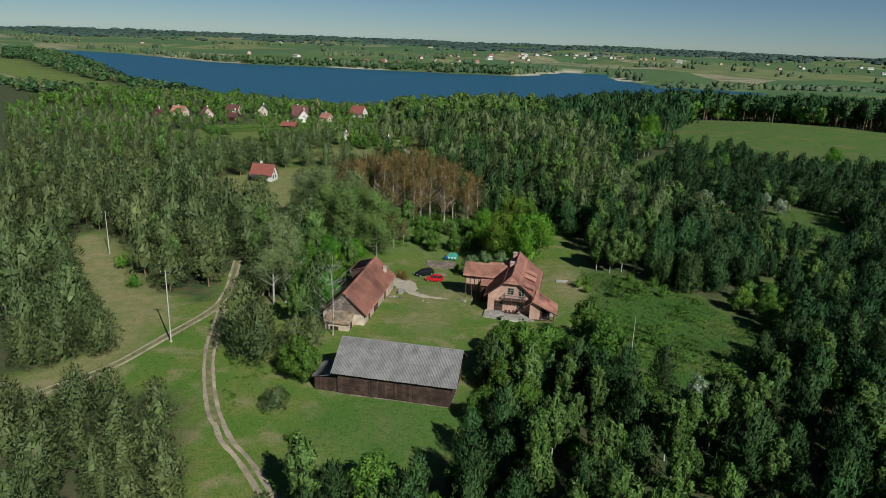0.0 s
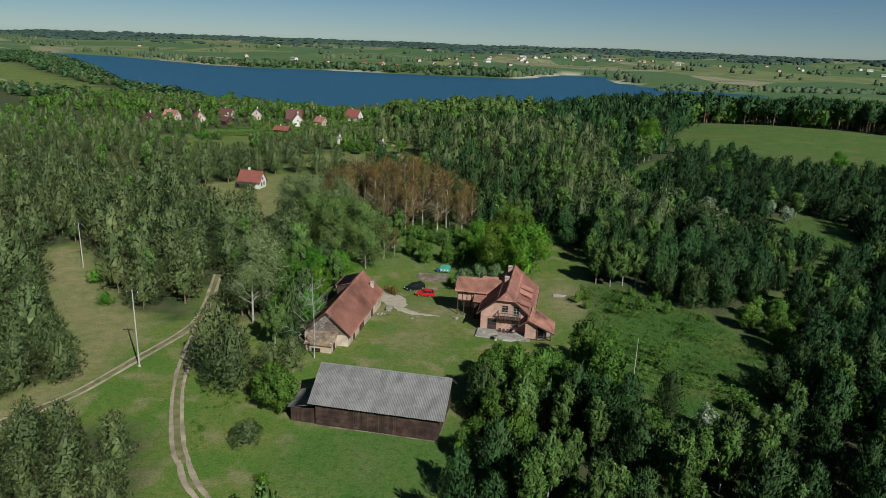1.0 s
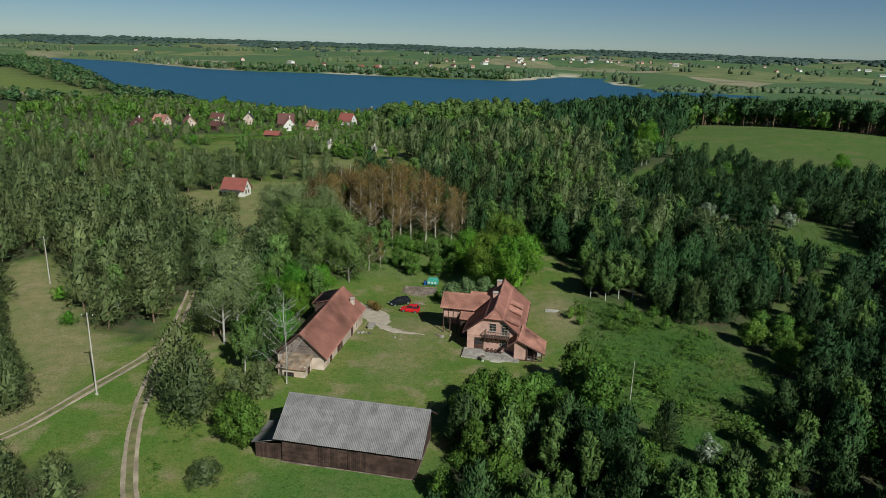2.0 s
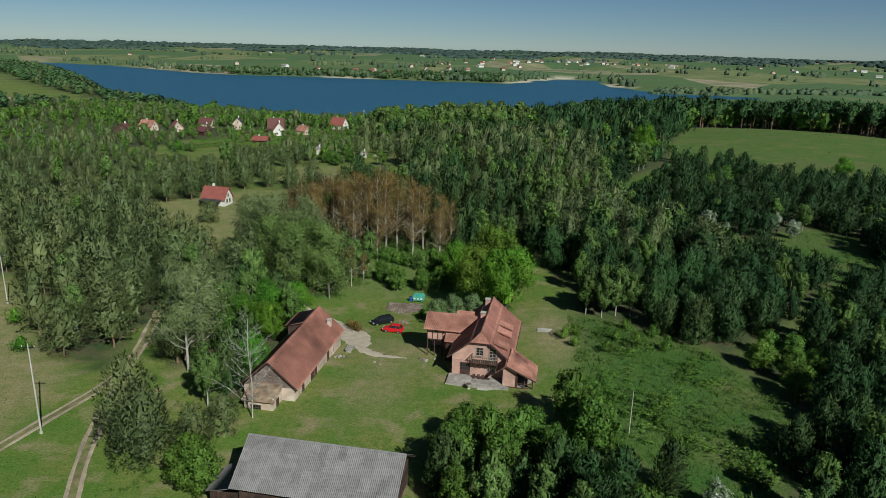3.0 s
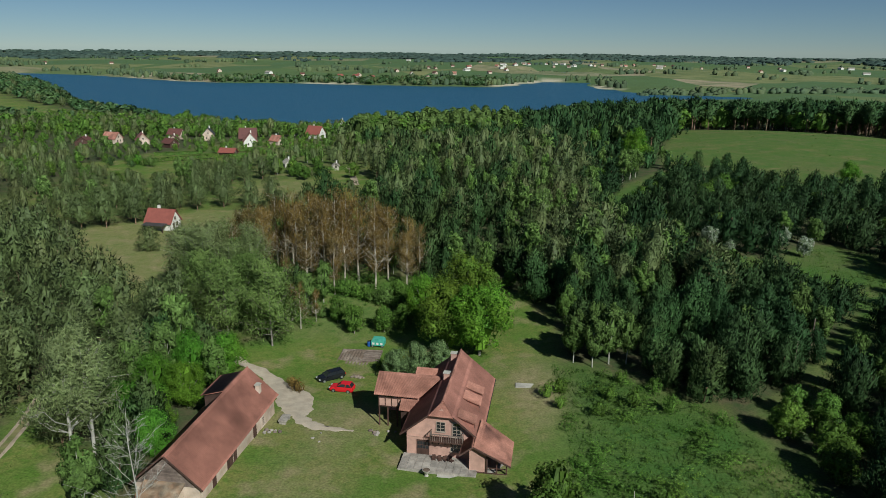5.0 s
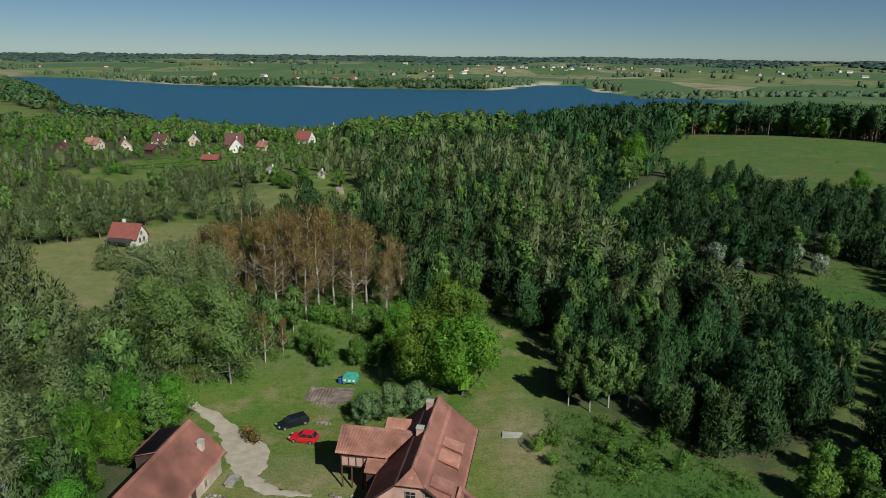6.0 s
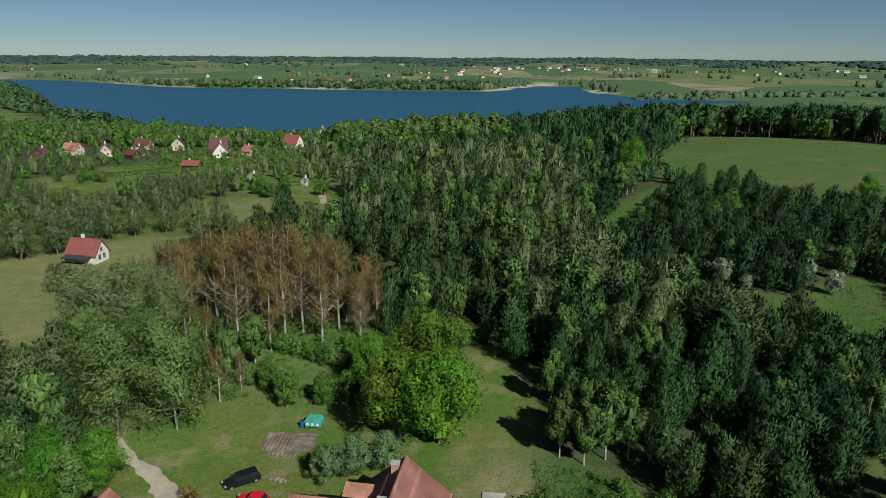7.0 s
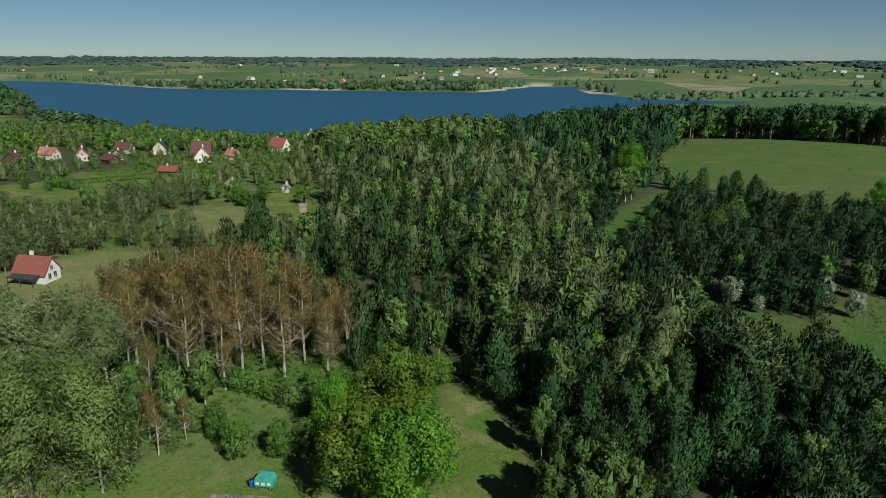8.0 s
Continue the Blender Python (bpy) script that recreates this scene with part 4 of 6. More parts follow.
# ---- the woods ----
BUILT = [(-14.5, 6.5, 90, 103), (-23, -8, 112, 141), (2, 23, 123, 147)]
VILLAGE = [(-111, 456), (-110, 478), (-79, 517), (-75, 560), (-94, 468), (-150, 497), (-166, 500), (-174, 456), (-190, 462), (-200, 436), (-148, 440), (-158, 462), (-98, 396), (-62.5, 357), (-40, 350)]
TAKEN += [(61.0, 131.0, 6.0), (57.0, 125.0, 4.5), (56.0, 118.0, 3.0)]
for _x, _y in VILLAGE:
    TAKEN += [(_x, _y + 4, 6.5), (_x + 1.5, _y - 6, 3.0)]
OPEN = (YARD, TRACKS, MEADOW, EAST_GLADE, NORTH_GLADE, EAST_PATH, HILL_MEADOW, LAWN, GARDENS, HEATH, LANE_PLOT, WEST_FIELD)


def stand(cell, x0, x1, y0, y1, seed, edge=1.2):
    """Places for trees on a shaken grid, clear of openings, buildings and single trees."""
    rng = np.random.default_rng(seed)
    X, Y = np.meshgrid(np.arange(x0, x1, cell), np.arange(y0, y1, cell * 0.87))
    X = X + (np.arange(X.shape[0]) % 2)[:, None] * cell / 2
    x, y = (X + rng.uniform(-0.33, 0.33, X.shape) * cell).ravel(), (Y + rng.uniform(-0.33, 0.33, X.shape) * cell).ravel()
    keep = np.abs(x - 8) < np.where(y < 54, 170, 0.67 * np.maximum(y, 0) + 10)
    for poly in OPEN:
        keep &= reach(poly, x, y) > edge
    keep &= reach(LAKE, x, y) + 14 * wavy(x, y, 110, 0.9) > 8
    for a, b, c, d in BUILT:
        keep &= ~((x > a) & (x < b) & (y > c) & (y < d))
    x, y = x[keep], y[keep]
    ok = np.ones(len(x), bool)
    for a, b, r in TAKEN:
        ok &= np.hypot(x - a, y - b) > r + 1.0
    return x[ok], y[ok], rng


def kind_at(x, y, rng):
    """Which tree grows at a place, and how high."""
    p = rng.uniform()
    patch = float(wavy(np.array(x), np.array(y), 55, 0.6))
    if x < -30 and y < 100:
        return "pine_young", rng.uniform(6.0, 8.5)
    if x < -14 and y < 84:
        return "pine_young", rng.uniform(6.0, 8.5)
    if x < -34 and y < 300:
        if p < 0.05:
            return "birch", rng.uniform(9, 12)
        return ("pine_old", rng.uniform(10.5, 14)) if y < 220 else ("pine_old", rng.uniform(7, 10))
    if y < 100 and x < 34:
        return ("pine", rng.uniform(7, 9.5)) if p < 0.50 else ("birch", rng.uniform(8, 11)) if p < 0.82 else ("broad", rng.uniform(5, 7.5))
    if x < 30 and y < 235:
        if x < -12:
            return ("pine", rng.uniform(8.5, 11)) if p < 0.5 else ("birch", rng.uniform(9, 12))
        return ("broad", rng.uniform(3.0, 6)) if y < 195 else ("pine", rng.uniform(7.5, 10)) if p < 0.7 else ("birch", rng.uniform(8, 11))
    if x > 34 and y < 115 and p > 0.80:
        return "birch", rng.uniform(8, 11)
    if x > 60 and 235 < y < 330:
        return ("pine", rng.uniform(6.5, 9.5)) if p < 0.85 else ("broad", rng.uniform(5, 8))
    if x < 66 and 180 < y < 300:
        return ("pine", rng.uniform(10, 13.5)) if p < 0.45 + 0.2 * patch else ("pine_old", rng.uniform(10, 13.5)) if p < 0.74 else ("birch", rng.uniform(10, 13.5))
    if y < 300:
        return ("pine", rng.uniform(7.5, 10.5)) if p < 0.88 + 0.1 * patch else ("birch", rng.uniform(8, 11.5))
    if x < -52 and 396 < y < 520:
        return ("broad", rng.uniform(2.6, 5)) if p < 0.6 else ("pine_old", rng.uniform(3.5, 6.0)) if p < 0.85 else ("birch", rng.uniform(5, 8))
    if y < 430 and x < -20:
        return ("pine_old", rng.uniform(6, 9)) if p < 0.55 else ("broad", rng.uniform(4, 7)) if p < 0.85 else ("birch", rng.uniform(6, 10))
    if y < 440 and x > 70:
        return ("pine", rng.uniform(6, 9)) if p < 0.75 else ("birch", rng.uniform(7, 10))
    if y < 440:
        return ("pine", rng.uniform(11, 15)) if p < 0.35 + 0.2 * patch else ("pine_old", rng.uniform(11, 15.5)) if p < 0.85 else ("birch", rng.uniform(11, 14))
    if 56 < x < 150 and 400 < y < 620 and p < 0.6:
        return "pine", rng.uniform(14, 19)
    if x > 110 and y > 440:
        return ("pine_tall", rng.uniform(18, 23)) if p < 0.88 else ("broad", rng.uniform(13, 17))
    if x < -60:
        return ("pine_old", rng.uniform(6, 9) + 3 * (y > 500)) if p < 0.35 else ("broad", rng.uniform(5, 8) + 3 * (y > 500)) if p < 0.85 else ("birch", rng.uniform(7, 11))
    if (y > 530 and -70 < x < 110) or (y > 450 and -48 < x < -4):
        return ("poplar", rng.uniform(12, 18)) if p < 0.6 else ("broad", rng.uniform(10, 14))
    return ("pine", rng.uniform(10, 13)) if p < 0.6 else ("poplar", rng.uniform(10, 14)) if p < 0.8 else ("broad", rng.uniform(8, 12))


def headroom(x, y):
    """How high trees may stand on the camera's side of a clearing, kept low so that its ground shows."""
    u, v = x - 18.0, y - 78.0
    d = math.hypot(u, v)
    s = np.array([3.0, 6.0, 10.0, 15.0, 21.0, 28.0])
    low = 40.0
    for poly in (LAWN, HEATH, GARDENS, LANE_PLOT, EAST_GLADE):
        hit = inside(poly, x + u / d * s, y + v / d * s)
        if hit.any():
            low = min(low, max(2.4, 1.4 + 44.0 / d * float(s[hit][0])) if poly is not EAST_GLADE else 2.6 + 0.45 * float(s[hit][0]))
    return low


STUFF = {}


def plant(kind, detail, x, y, h, rng, fat=1.0, z=None):
    """Adds a tree to the woods."""
    kit = shapes(kind, detail)
    stem, crown = kit[rng.integers(len(kit))]
    a = rng.uniform(0, 6.28)
    s = h / 10
    w = s * fat * rng.uniform(0.85, 1.15)
    c, d = math.cos(a) * w, math.sin(a) * w
    base = np.array([x, y, ground_at(x, y) if z is None else z])
    R = np.array([[c, -d, rng.normal(0, 0.03)], [d, c, rng.normal(0, 0.03)], [0, 0, s]])
    for key, piece in ((KINDS[kind]["leaf"], crown), (KINDS[kind]["stem"], stem)):
        turned = piece[2] @ np.array([[math.cos(a), math.sin(a), 0], [-math.sin(a), math.cos(a), 0], [0, 0, 1]]) if len(piece) > 2 else None
        STUFF.setdefault((key, detail), []).append((piece[0] @ R.T + base, piece[1], turned))


singles = []
for cell, x0, x1, y0, y1, detail, seed in ((5.0, -110, -24, 54, 100, "close", 5), (7.0, -135, -34, 100, 212, "near", 7), (5.4, -34, 150, 54, 212, "near", 1),
                                              (8.3, -220, 70, 212, 335, "mid", 2), (6.8, 70, 250, 212, 335, "mid", 9), (9.0, -330, 420, 335, 640, "far", 3)):
    xs, ys, rng = stand(cell, x0, x1, y0, y1, seed)
    zs = height(xs, ys)
    for x, y, z in zip(xs, ys, zs):
        if seed == 1 and x < -24 and y < 100:
            continue
        kind, h = kind_at(x, y, rng)
        if kind == "pine" and x > 56 + 6 * wavy(x, y, 40, 0.2) and y > 112:
            kind = "pine_dark"
        thin = 0.16 if (-110 < x < -25 and 240 < y < 400) else 0.05
        if rng.uniform() < thin or wavy(x, y, 31, 0.8) > 0.72:
            continue
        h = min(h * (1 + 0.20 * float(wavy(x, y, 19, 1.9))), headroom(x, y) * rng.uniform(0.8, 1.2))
        along = min(max(y - 68, 2), 93)
        away = math.hypot(x - 4 - 0.2 * along, y - along, 42)
        if detail == "near" and math.hypot(x - 8, (y - 104) * 1.15) < 52 and len(singles) < 290:
            singles.append((kind, x, y, h))
        else:
            plant(kind, "mid" if detail == "near" and away > 110 else detail, x, y, h, rng, 1.25 if x > 60 and y > 180 else {"far": 1.15}.get(detail, 1.0), float(z))
for i, (kind, x, y, h) in enumerate(singles):
    tree(kind, x, y, h, 137.5 * i, i, "trees round the farm")
xs, ys, rng = stand(5.2, -12, 84, 46, 108, 8)
for x, y in zip(xs, ys):
    if rng.uniform() < 0.85:
        plant("broad" if rng.uniform() < 0.45 else "pine", "mid", x, y, rng.uniform(2.4, 4.6), rng, 1.25)
xs, ys, rng = stand(8.0, -165, 180, -130, 54, 6)
for x, y in zip(xs, ys):
    kind = "pine_young" if x < -14 else "pine" if rng.uniform() < 0.7 else "birch"
    plant(kind, "distant", x, y, rng.uniform(7, 10), rng, 1.1)
xs, ys, rng = stand(17.0, -1100, 620, 640, 1500, 4, 4.0)
zs = height(xs, ys)
for x, y, z in zip(xs, ys, zs):
    if rng.uniform() < 0.93:
        if x > 170 and y > 760:
            continue
        kind = "woodland" if rng.uniform() < 0.75 else "pine_old"
        plant(kind, "distant", x, y, rng.uniform(8, 11.5), rng, 1.7, float(z))
for (key, detail), pieces in STUFF.items():
    ob = new("woods" if "bark" not in M[key].name else "wood_stems", mesh_of("woods", *joined([q[:2] for q in pieces]), M[key], np.concatenate([q[2] for q in pieces]) if pieces[0][2] is not None else None))
    tagged(ob, "dense wood of " + M[key].name.replace("_", " "), "woods", kind="stuff")


# ---- far shore: copses, hedges and skyline woods ----
def far_woods():
    rng = np.random.default_rng(11)
    lump = [cut(core([(0, 0.9), (0.6, 0.95), (1.0, 0.3)], 5, np.random.default_rng(s))) for s in range(5)]
    out, ridge = [], []

    def put(x, y, r, h):
        z = ground_at(x, y) - 0.5
        v, q = lump[rng.integers(5)]
        # Lumps beyond 2700 m get the colour with haze painted in.
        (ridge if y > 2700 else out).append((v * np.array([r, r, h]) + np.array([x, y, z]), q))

    for x in np.arange(-900, 330, 9.0):
        for poly_y in np.arange(1330, 1800, 16.0):
            d = float(reach(LAKE, np.array([x]), np.array([poly_y]))[0])
            if 12 < d < 40 and wavy(np.array(x), np.array(poly_y), 140, 1.3) > -0.25 and rng.uniform() < 0.6:
                put(x + rng.normal(0, 4), poly_y + rng.normal(0, 5), rng.uniform(4, 7), rng.uniform(7, 14))
    for _ in range(1500):
        y = rng.uniform(1480, 3300)
        x = rng.uniform(-0.75, 0.75) * y
        if wavy(np.array(x), np.array(y), 420, 0.2) + 0.5 * wavy(np.array(x), np.array(y), 130, 2.0) > 0.45 and reach(LAKE, np.array([x]), np.array([y]))[0] > 30:
            for _ in range(3):
                put(x + rng.normal(0, 16), y + rng.normal(0, 9), rng.uniform(5, 9), rng.uniform(7, 13))
    for _ in range(5200):
        y = rng.uniform(2700, 4600)
        x = rng.uniform(-0.75, 0.75) * y
        if math.hypot(x, y) < 4600 and wavy(np.array(x), np.array(y), 900, 0.9) + 1.1 * step(2700, 4200, y) > 0.35:
            put(x, y, rng.uniform(14, 30), rng.uniform(8, 12))
    for x in np.arange(300, 900, 10.0):
        for _ in range(3):
            put(x + rng.normal(0, 5), 1180 + 0.16 * (x - 300) + rng.normal(0, 20), rng.uniform(5, 8), rng.uniform(5, 9))
    ob = new("far_woods", mesh_of("far_woods", *joined(out), M["far"]))
    tagged(ob, "distant hedges, copses and woods beyond the lake", "woods", kind="stuff")
    ob = new("far_woods", mesh_of("far_woods", *joined(ridge), M["far_hazed"]))
    tagged(ob, "dark wooded ridge along the horizon, bluish distance haze put into its colour", "woods", kind="stuff")


far_woods()


# ---- buildings ----
def window(parent, x0, x1, z0, z1, y, face=-1, bars=(1, 2), swap=False, frame_mat="trim", name="window"):
    """A window on a wall at y (or at x, if swapped): frame, dark pane, glazing bars and sill."""
    def at(a0, a1, d0, d1, b0, b1):
        lo, hi = sorted((y + face * d0, y + face * d1))
        return box(lo, hi, a0, a1, b0, b1) if swap else box(a0, a1, lo, hi, b0, b1)
    bm = bmesh.new()
    f = 0.075
    for a0, a1, b0, b1 in ((x0, x1, z1 - f, z1), (x0, x1, z0, z0 + f), (x0, x0 + f, z0 + f, z1 - f), (x1 - f, x1, z0 + f, z1 - f)):
        tmp = at(a0, a1, 0.0, 0.07, b0, b1)
        me = bpy.data.meshes.new("tmp")
        tmp.to_mesh(me)
        bm.from_mesh(me)
        bpy.data.meshes.remove(me)
        tmp.free()
    w = part(name, bm, M[frame_mat], parent)
    part("pane", at(x0 + f, x1 - f, 0.004, 0.02, z0 + f, z1 - f), M["glass"], w)
    for i in range(bars[0]):
        c = x0 + (x1 - x0) * (i + 1) / (bars[0] + 1)
        part("glazing_bar", at(c - 0.03, c + 0.03, 0.021, 0.055, z0 + f, z1 - f), M[frame_mat], w)
    for i in range(bars[1]):
        c = z0 + (z1 - z0) * (i + 1) / (bars[1] + 1)
        part("glazing_bar", at(x0 + f, x1 - f, 0.021, 0.05, c - 0.025, c + 0.025), M[frame_mat], w)
    part("sill", at(x0 - 0.06, x1 + 0.06, 0.0, 0.14, z0 - 0.07, z0 - 0.004), M[frame_mat], w)
    return w


def gable_walls(w, d, h, top, t=0.3):
    """Four walls with gables at front and back, ridge along y."""
    outer = [(0, -0.6), (w, -0.6), (w, h), (w / 2, top), (0, h)]
    bm = prism(outer, 0, t)
    for y0, y1 in ((d - t, d),):
        me = bpy.data.meshes.new("tmp")
        tmp = prism(outer, y0, y1)
        tmp.to_mesh(me)
        tmp.free()
        bm.from_mesh(me)
        bpy.data.meshes.remove(me)
    block(bm, 0, t, t, d - t, -0.6, h)
    block(bm, w - t, w, t, d - t, -0.6, h)
    return bm


def farmhouse():
    h = thing("farmhouse", pose(8.3, 128.9, -0.6, 0, 0, -8.5), "pink brick farmhouse with red tiled roofs, balcony and paved terrace", "house")
    W, D, E, R = 8.8, 17.0, 3.5, 7.1
    part("wall", gable_walls(W, D - 0.5, E, R - 0.25), M["brick_wall"], h, "pink brick wall")
    le, ri, rz, ez, hz = -0.7, W + 0.7, 7.3, 3.1, 6.05
    k = (hz - ez) / (rz - ez)
    lu, ru = le + (W / 2 - le) * k, ri + (W / 2 - ri) * k
    part("roof", tiled("roof", (le, D, ez), (le, -0.6, ez), (lu, -0.6, hz), (lu, D, hz), M["tile"]), None, h)
    part("roof", tiled("roof", (lu, D, hz), (lu, -0.6, hz), (W / 2, 1.1, rz), (W / 2, D, rz), M["tile"]), None, h)
    part("roof", tiled("roof", (ri, -0.6, ez), (ri, D, ez), (ru, D, hz), (ru, -0.6, hz), M["tile"]), None, h)
    part("roof", tiled("roof", (ru, -0.6, hz), (ru, D, hz), (W / 2, D, rz), (W / 2, 1.1, rz), M["tile"]), None, h)
    part("roof", tiled("roof", (lu, -0.62, hz), (ru, -0.62, hz), (W / 2 + 0.05, 1.1, rz), (W / 2 - 0.05, 1.1, rz), M["tile_old"]), None, h, "small hipped end of older tiles")
    part("ridge_tiles", rod(bmesh.new(), (W / 2, 1.0, rz + 0.08), (W / 2, D, rz + 0.08), 0.16), M["tile_old"], h)
    for s, a, b in ((1, le, lu), (-1, ri, ru)):
        part("bargeboard", slab((a, -0.68, ez - 0.02), (a, -0.60, ez - 0.02), (b, -0.60, hz - 0.02), (b, -0.68, hz - 0.02), 0.22 * s), M["timber"], h)
    part("gutter", rod(bmesh.new(), (ri + 0.08, 1.5, ez), (ri + 0.08, D, ez), 0.08), M["iron"], h)
    for x, y, z0, z1 in ((W / 2 - 0.8, 9.0, 6.0, 7.45), (W / 2 - 0.8, 15.2, 6.0, 7.6)):
        c = part("chimney", box(x - 0.4, x + 0.4, y - 0.35, y + 0.35, z0, z1), M["brick_wall"], h)
        part("chimney_cap", box(x - 0.48, x + 0.48, y - 0.43, y + 0.43, z1, z1 + 0.12, 0.02), M["concrete"], c)
    part("flashing", slab((W / 2 - 0.25, 8.2, 7.33), (W / 2 + 0.5, 8.2, 6.93), (W / 2 + 0.5, 9.3, 6.93), (W / 2 - 0.25, 9.3, 7.33), 0.04), M["concrete"], h, "pale lead flashing")
    for y, w in ((0.5, 1.8), (5.4, 2.0), (8.5, 1.6)):
        d = part("dormer", prism([(6.6, 4.6), (8.5, 3.9), (8.5, 4.95), (6.6, 5.6)], y, y + w), M["tile"], h, "low shed dormer")
        part("dormer_roof", tiled("dormer_roof", (8.7, y - 0.2, 4.95), (8.7, y + w + 0.2, 4.95), (6.3, y + w + 0.2, 5.8), (6.3, y - 0.2, 5.8), M["tile_old"]), None, d)
        part("pane", box(8.502, 8.53, y + 0.25, y + w - 0.25, 4.25, 4.85), M["glass"], d)
    # front
    part("door", box(1.3, 2.9, -0.06, -0.004, 0.3, 2.35), M["timber"], h, "dark double door with glazing")
    for i in range(4):
        for j in range(2):
            part("pane", box(1.4 + 0.37 * i, 1.69 + 0.37 * i, -0.075, -0.062, 1.15 + 0.55 * j, 1.6 + 0.55 * j), M["glass"], h)
    window(h, 3.75, 4.95, 3.75, 5.15, 0.0, bars=(1, 2))
    part("window", box(5.75, 7.05, -0.05, -0.004, 3.15, 5.25), M["trim"], h, "balcony door surround")
    window(h, 5.85, 6.95, 3.2, 5.15, -0.052, bars=(1, 3), name="balcony_door")
    window(h, 5.6, 7.1, 1.1, 2.2, 0.0, bars=(3, 1))
    part("string_course", box(-0.02, W + 0.02, -0.07, 0.0, 2.72, 2.86), M["brick_wall"], h)
    b = part("balcony", box(3.2, 7.3, -1.25, -0.01, 2.9, 3.05), M["timber"], h, "grey timber balcony")
    for x in np.linspace(3.24, 7.26, 15):
        part("baluster", box(x - 0.03, x + 0.03, -1.23, -1.18, 3.05, 3.95), M["plank_grey"], b)
    for y in (-0.9, -0.6, -0.3):
        for x in (3.24, 7.26):
            part("baluster", box(x - 0.03, x + 0.03, y - 0.03, y + 0.03, 3.05, 3.95), M["plank_grey"], b)
    part("handrail", box(3.16, 7.34, -1.27, -1.15, 3.95, 4.03), M["plank_grey"], b)
    for x in (3.22, 7.28):
        part("handrail", box(x - 0.05, x + 0.05, -1.14, -0.02, 3.95, 4.03), M["plank_grey"], b)
    for x in (3.4, 4.2, 5.0, 5.8, 6.6):
        part("bracket", prism([(x - 0.06, 2.2), (x + 0.06, 2.2), (x + 0.06, 2.88), (x - 0.06, 2.88)], -0.7, -0.02), M["timber"], b)
    # left wing
    x0, x1, y0, y1, ze, zr = -5.6, 2.0, 7.2, 12.0, 4.45, 6.35
    bm = bmesh.new()
    block(bm, x0, 0.0, y0, y0 + 0.2, 2.5, ze)
    block(bm, x0, 0.0, y1 - 0.2, y1, -0.6, ze)
    block(bm, x0, x0 + 0.2, y0 + 0.2, y1 - 0.2, 2.5, ze)
    block(bm, -2.6, 0.0, y0 + 1.6, y0 + 1.8, -0.6, 2.5)
    block(bm, x0 + 0.2, 0, y0 + 0.2, y1 - 0.2, 2.3, 2.5)
    part("wing_wall", bm, M["brick_wall"], h, "timber-framed pink brick wing")
    part("wing_gable", prism([(y0, ze), (y1, ze), ((y0 + y1) / 2, zr - 0.15)], 0, 0.2), M["plank"], h).matrix_basis = Matrix(((0, 1, 0, x0), (1, 0, 0, 0), (0, 0, 1, 0), (0, 0, 0, 1)))
    ym = (y0 + y1) / 2
    part("wing_roof", tiled("roof", (x0 - 0.5, y0 - 0.5, ze - 0.1), (0.2, y0 - 0.5, ze - 0.1), (x1 + 0.9, ym, zr), (x0 - 0.5, ym, zr), M["tile_old"], roll=0.3, amp=0.07), None, h, "roof of old rolled tiles")
    part("wing_roof", tiled("roof", (0.2, y1 + 0.5, ze - 0.1), (x0 - 0.5, y1 + 0.5, ze - 0.1), (x0 - 0.5, ym, zr), (x1 + 0.9, ym, zr), M["tile_old"], roll=0.3, amp=0.07), None, h)
    part("wing_ridge", rod(bmesh.new(), (x0 - 0.5, ym, zr + 0.08), (x1 + 0.8, ym, zr + 0.08), 0.13), M["tile_old"], h)
    for x in np.linspace(x0 + 0.07, -0.2, 7):
        part("post", box(x - 0.07, x + 0.07, y0 - 0.03, y0 - 0.004, 2.52, ze - 0.1), M["timber"], h)
    for z in (2.45, 3.75):
        part("beam", box(x0, 0, y0 - 0.05, y0 - 0.031, z, z + 0.16), M["timber"], h)
    for x in (x0 + 0.1, x0 + 1.3, x0 + 2.6):
        part("post", box(x - 0.08, x + 0.08, y0 + 0.02, y0 + 0.18, -0.6, 2.5), M["timber"], h)
    part("window", box(x0 + 1.2, x0 + 1.9, y0 - 0.06, y0 - 0.052, 3.95, 4.3), M["glass"], h)
    part("lower_roof", tiled("roof", (-2.3, 5.4, 3.0), (0.3, 5.4, 3.0), (0.3, 7.15, 3.9), (-2.3, 7.15, 3.9), M["tile_old"]), None, h, "small lean-to roof of old tiles")
    part("lower_wall", box(-2.1, -0.02, 5.7, 7.1, -0.5, 3.0), M["plank"], h)
    part("back_roof", tiled("roof", (-1.6, 12.6, 4.6), (1.5, 12.6, 4.6), (1.5, 14.3, 5.3), (-1.6, 14.3, 5.3), M["tile_old"]), None, h)
    # porch at the front corner
    a, c, e, lx, rx = 8.75, 3.55, 1.75, 7.2, 13.4
    part("porch_roof", tiled("roof", (rx, -3.2, e), (rx, 2.4, e), (9.1, 3.4, 4.05), (a, -2.6, c), M["tile_old"], roll=0.3, amp=0.06), None, h, "long catslide roof of old tiles")
    part("porch_roof", tiled("roof", (lx, 0.0, 2.55), (lx, -3.1, 2.55), (a, -2.6, c), (a, 0.0, 3.9), M["tile_old"]), None, h)
    part("porch_bargeboard", slab((lx, -3.2, 2.5), (lx, -3.1, 2.5), (a, -2.6, c - 0.05), (a, -2.7, c - 0.05), 0.2), M["timber"], h)
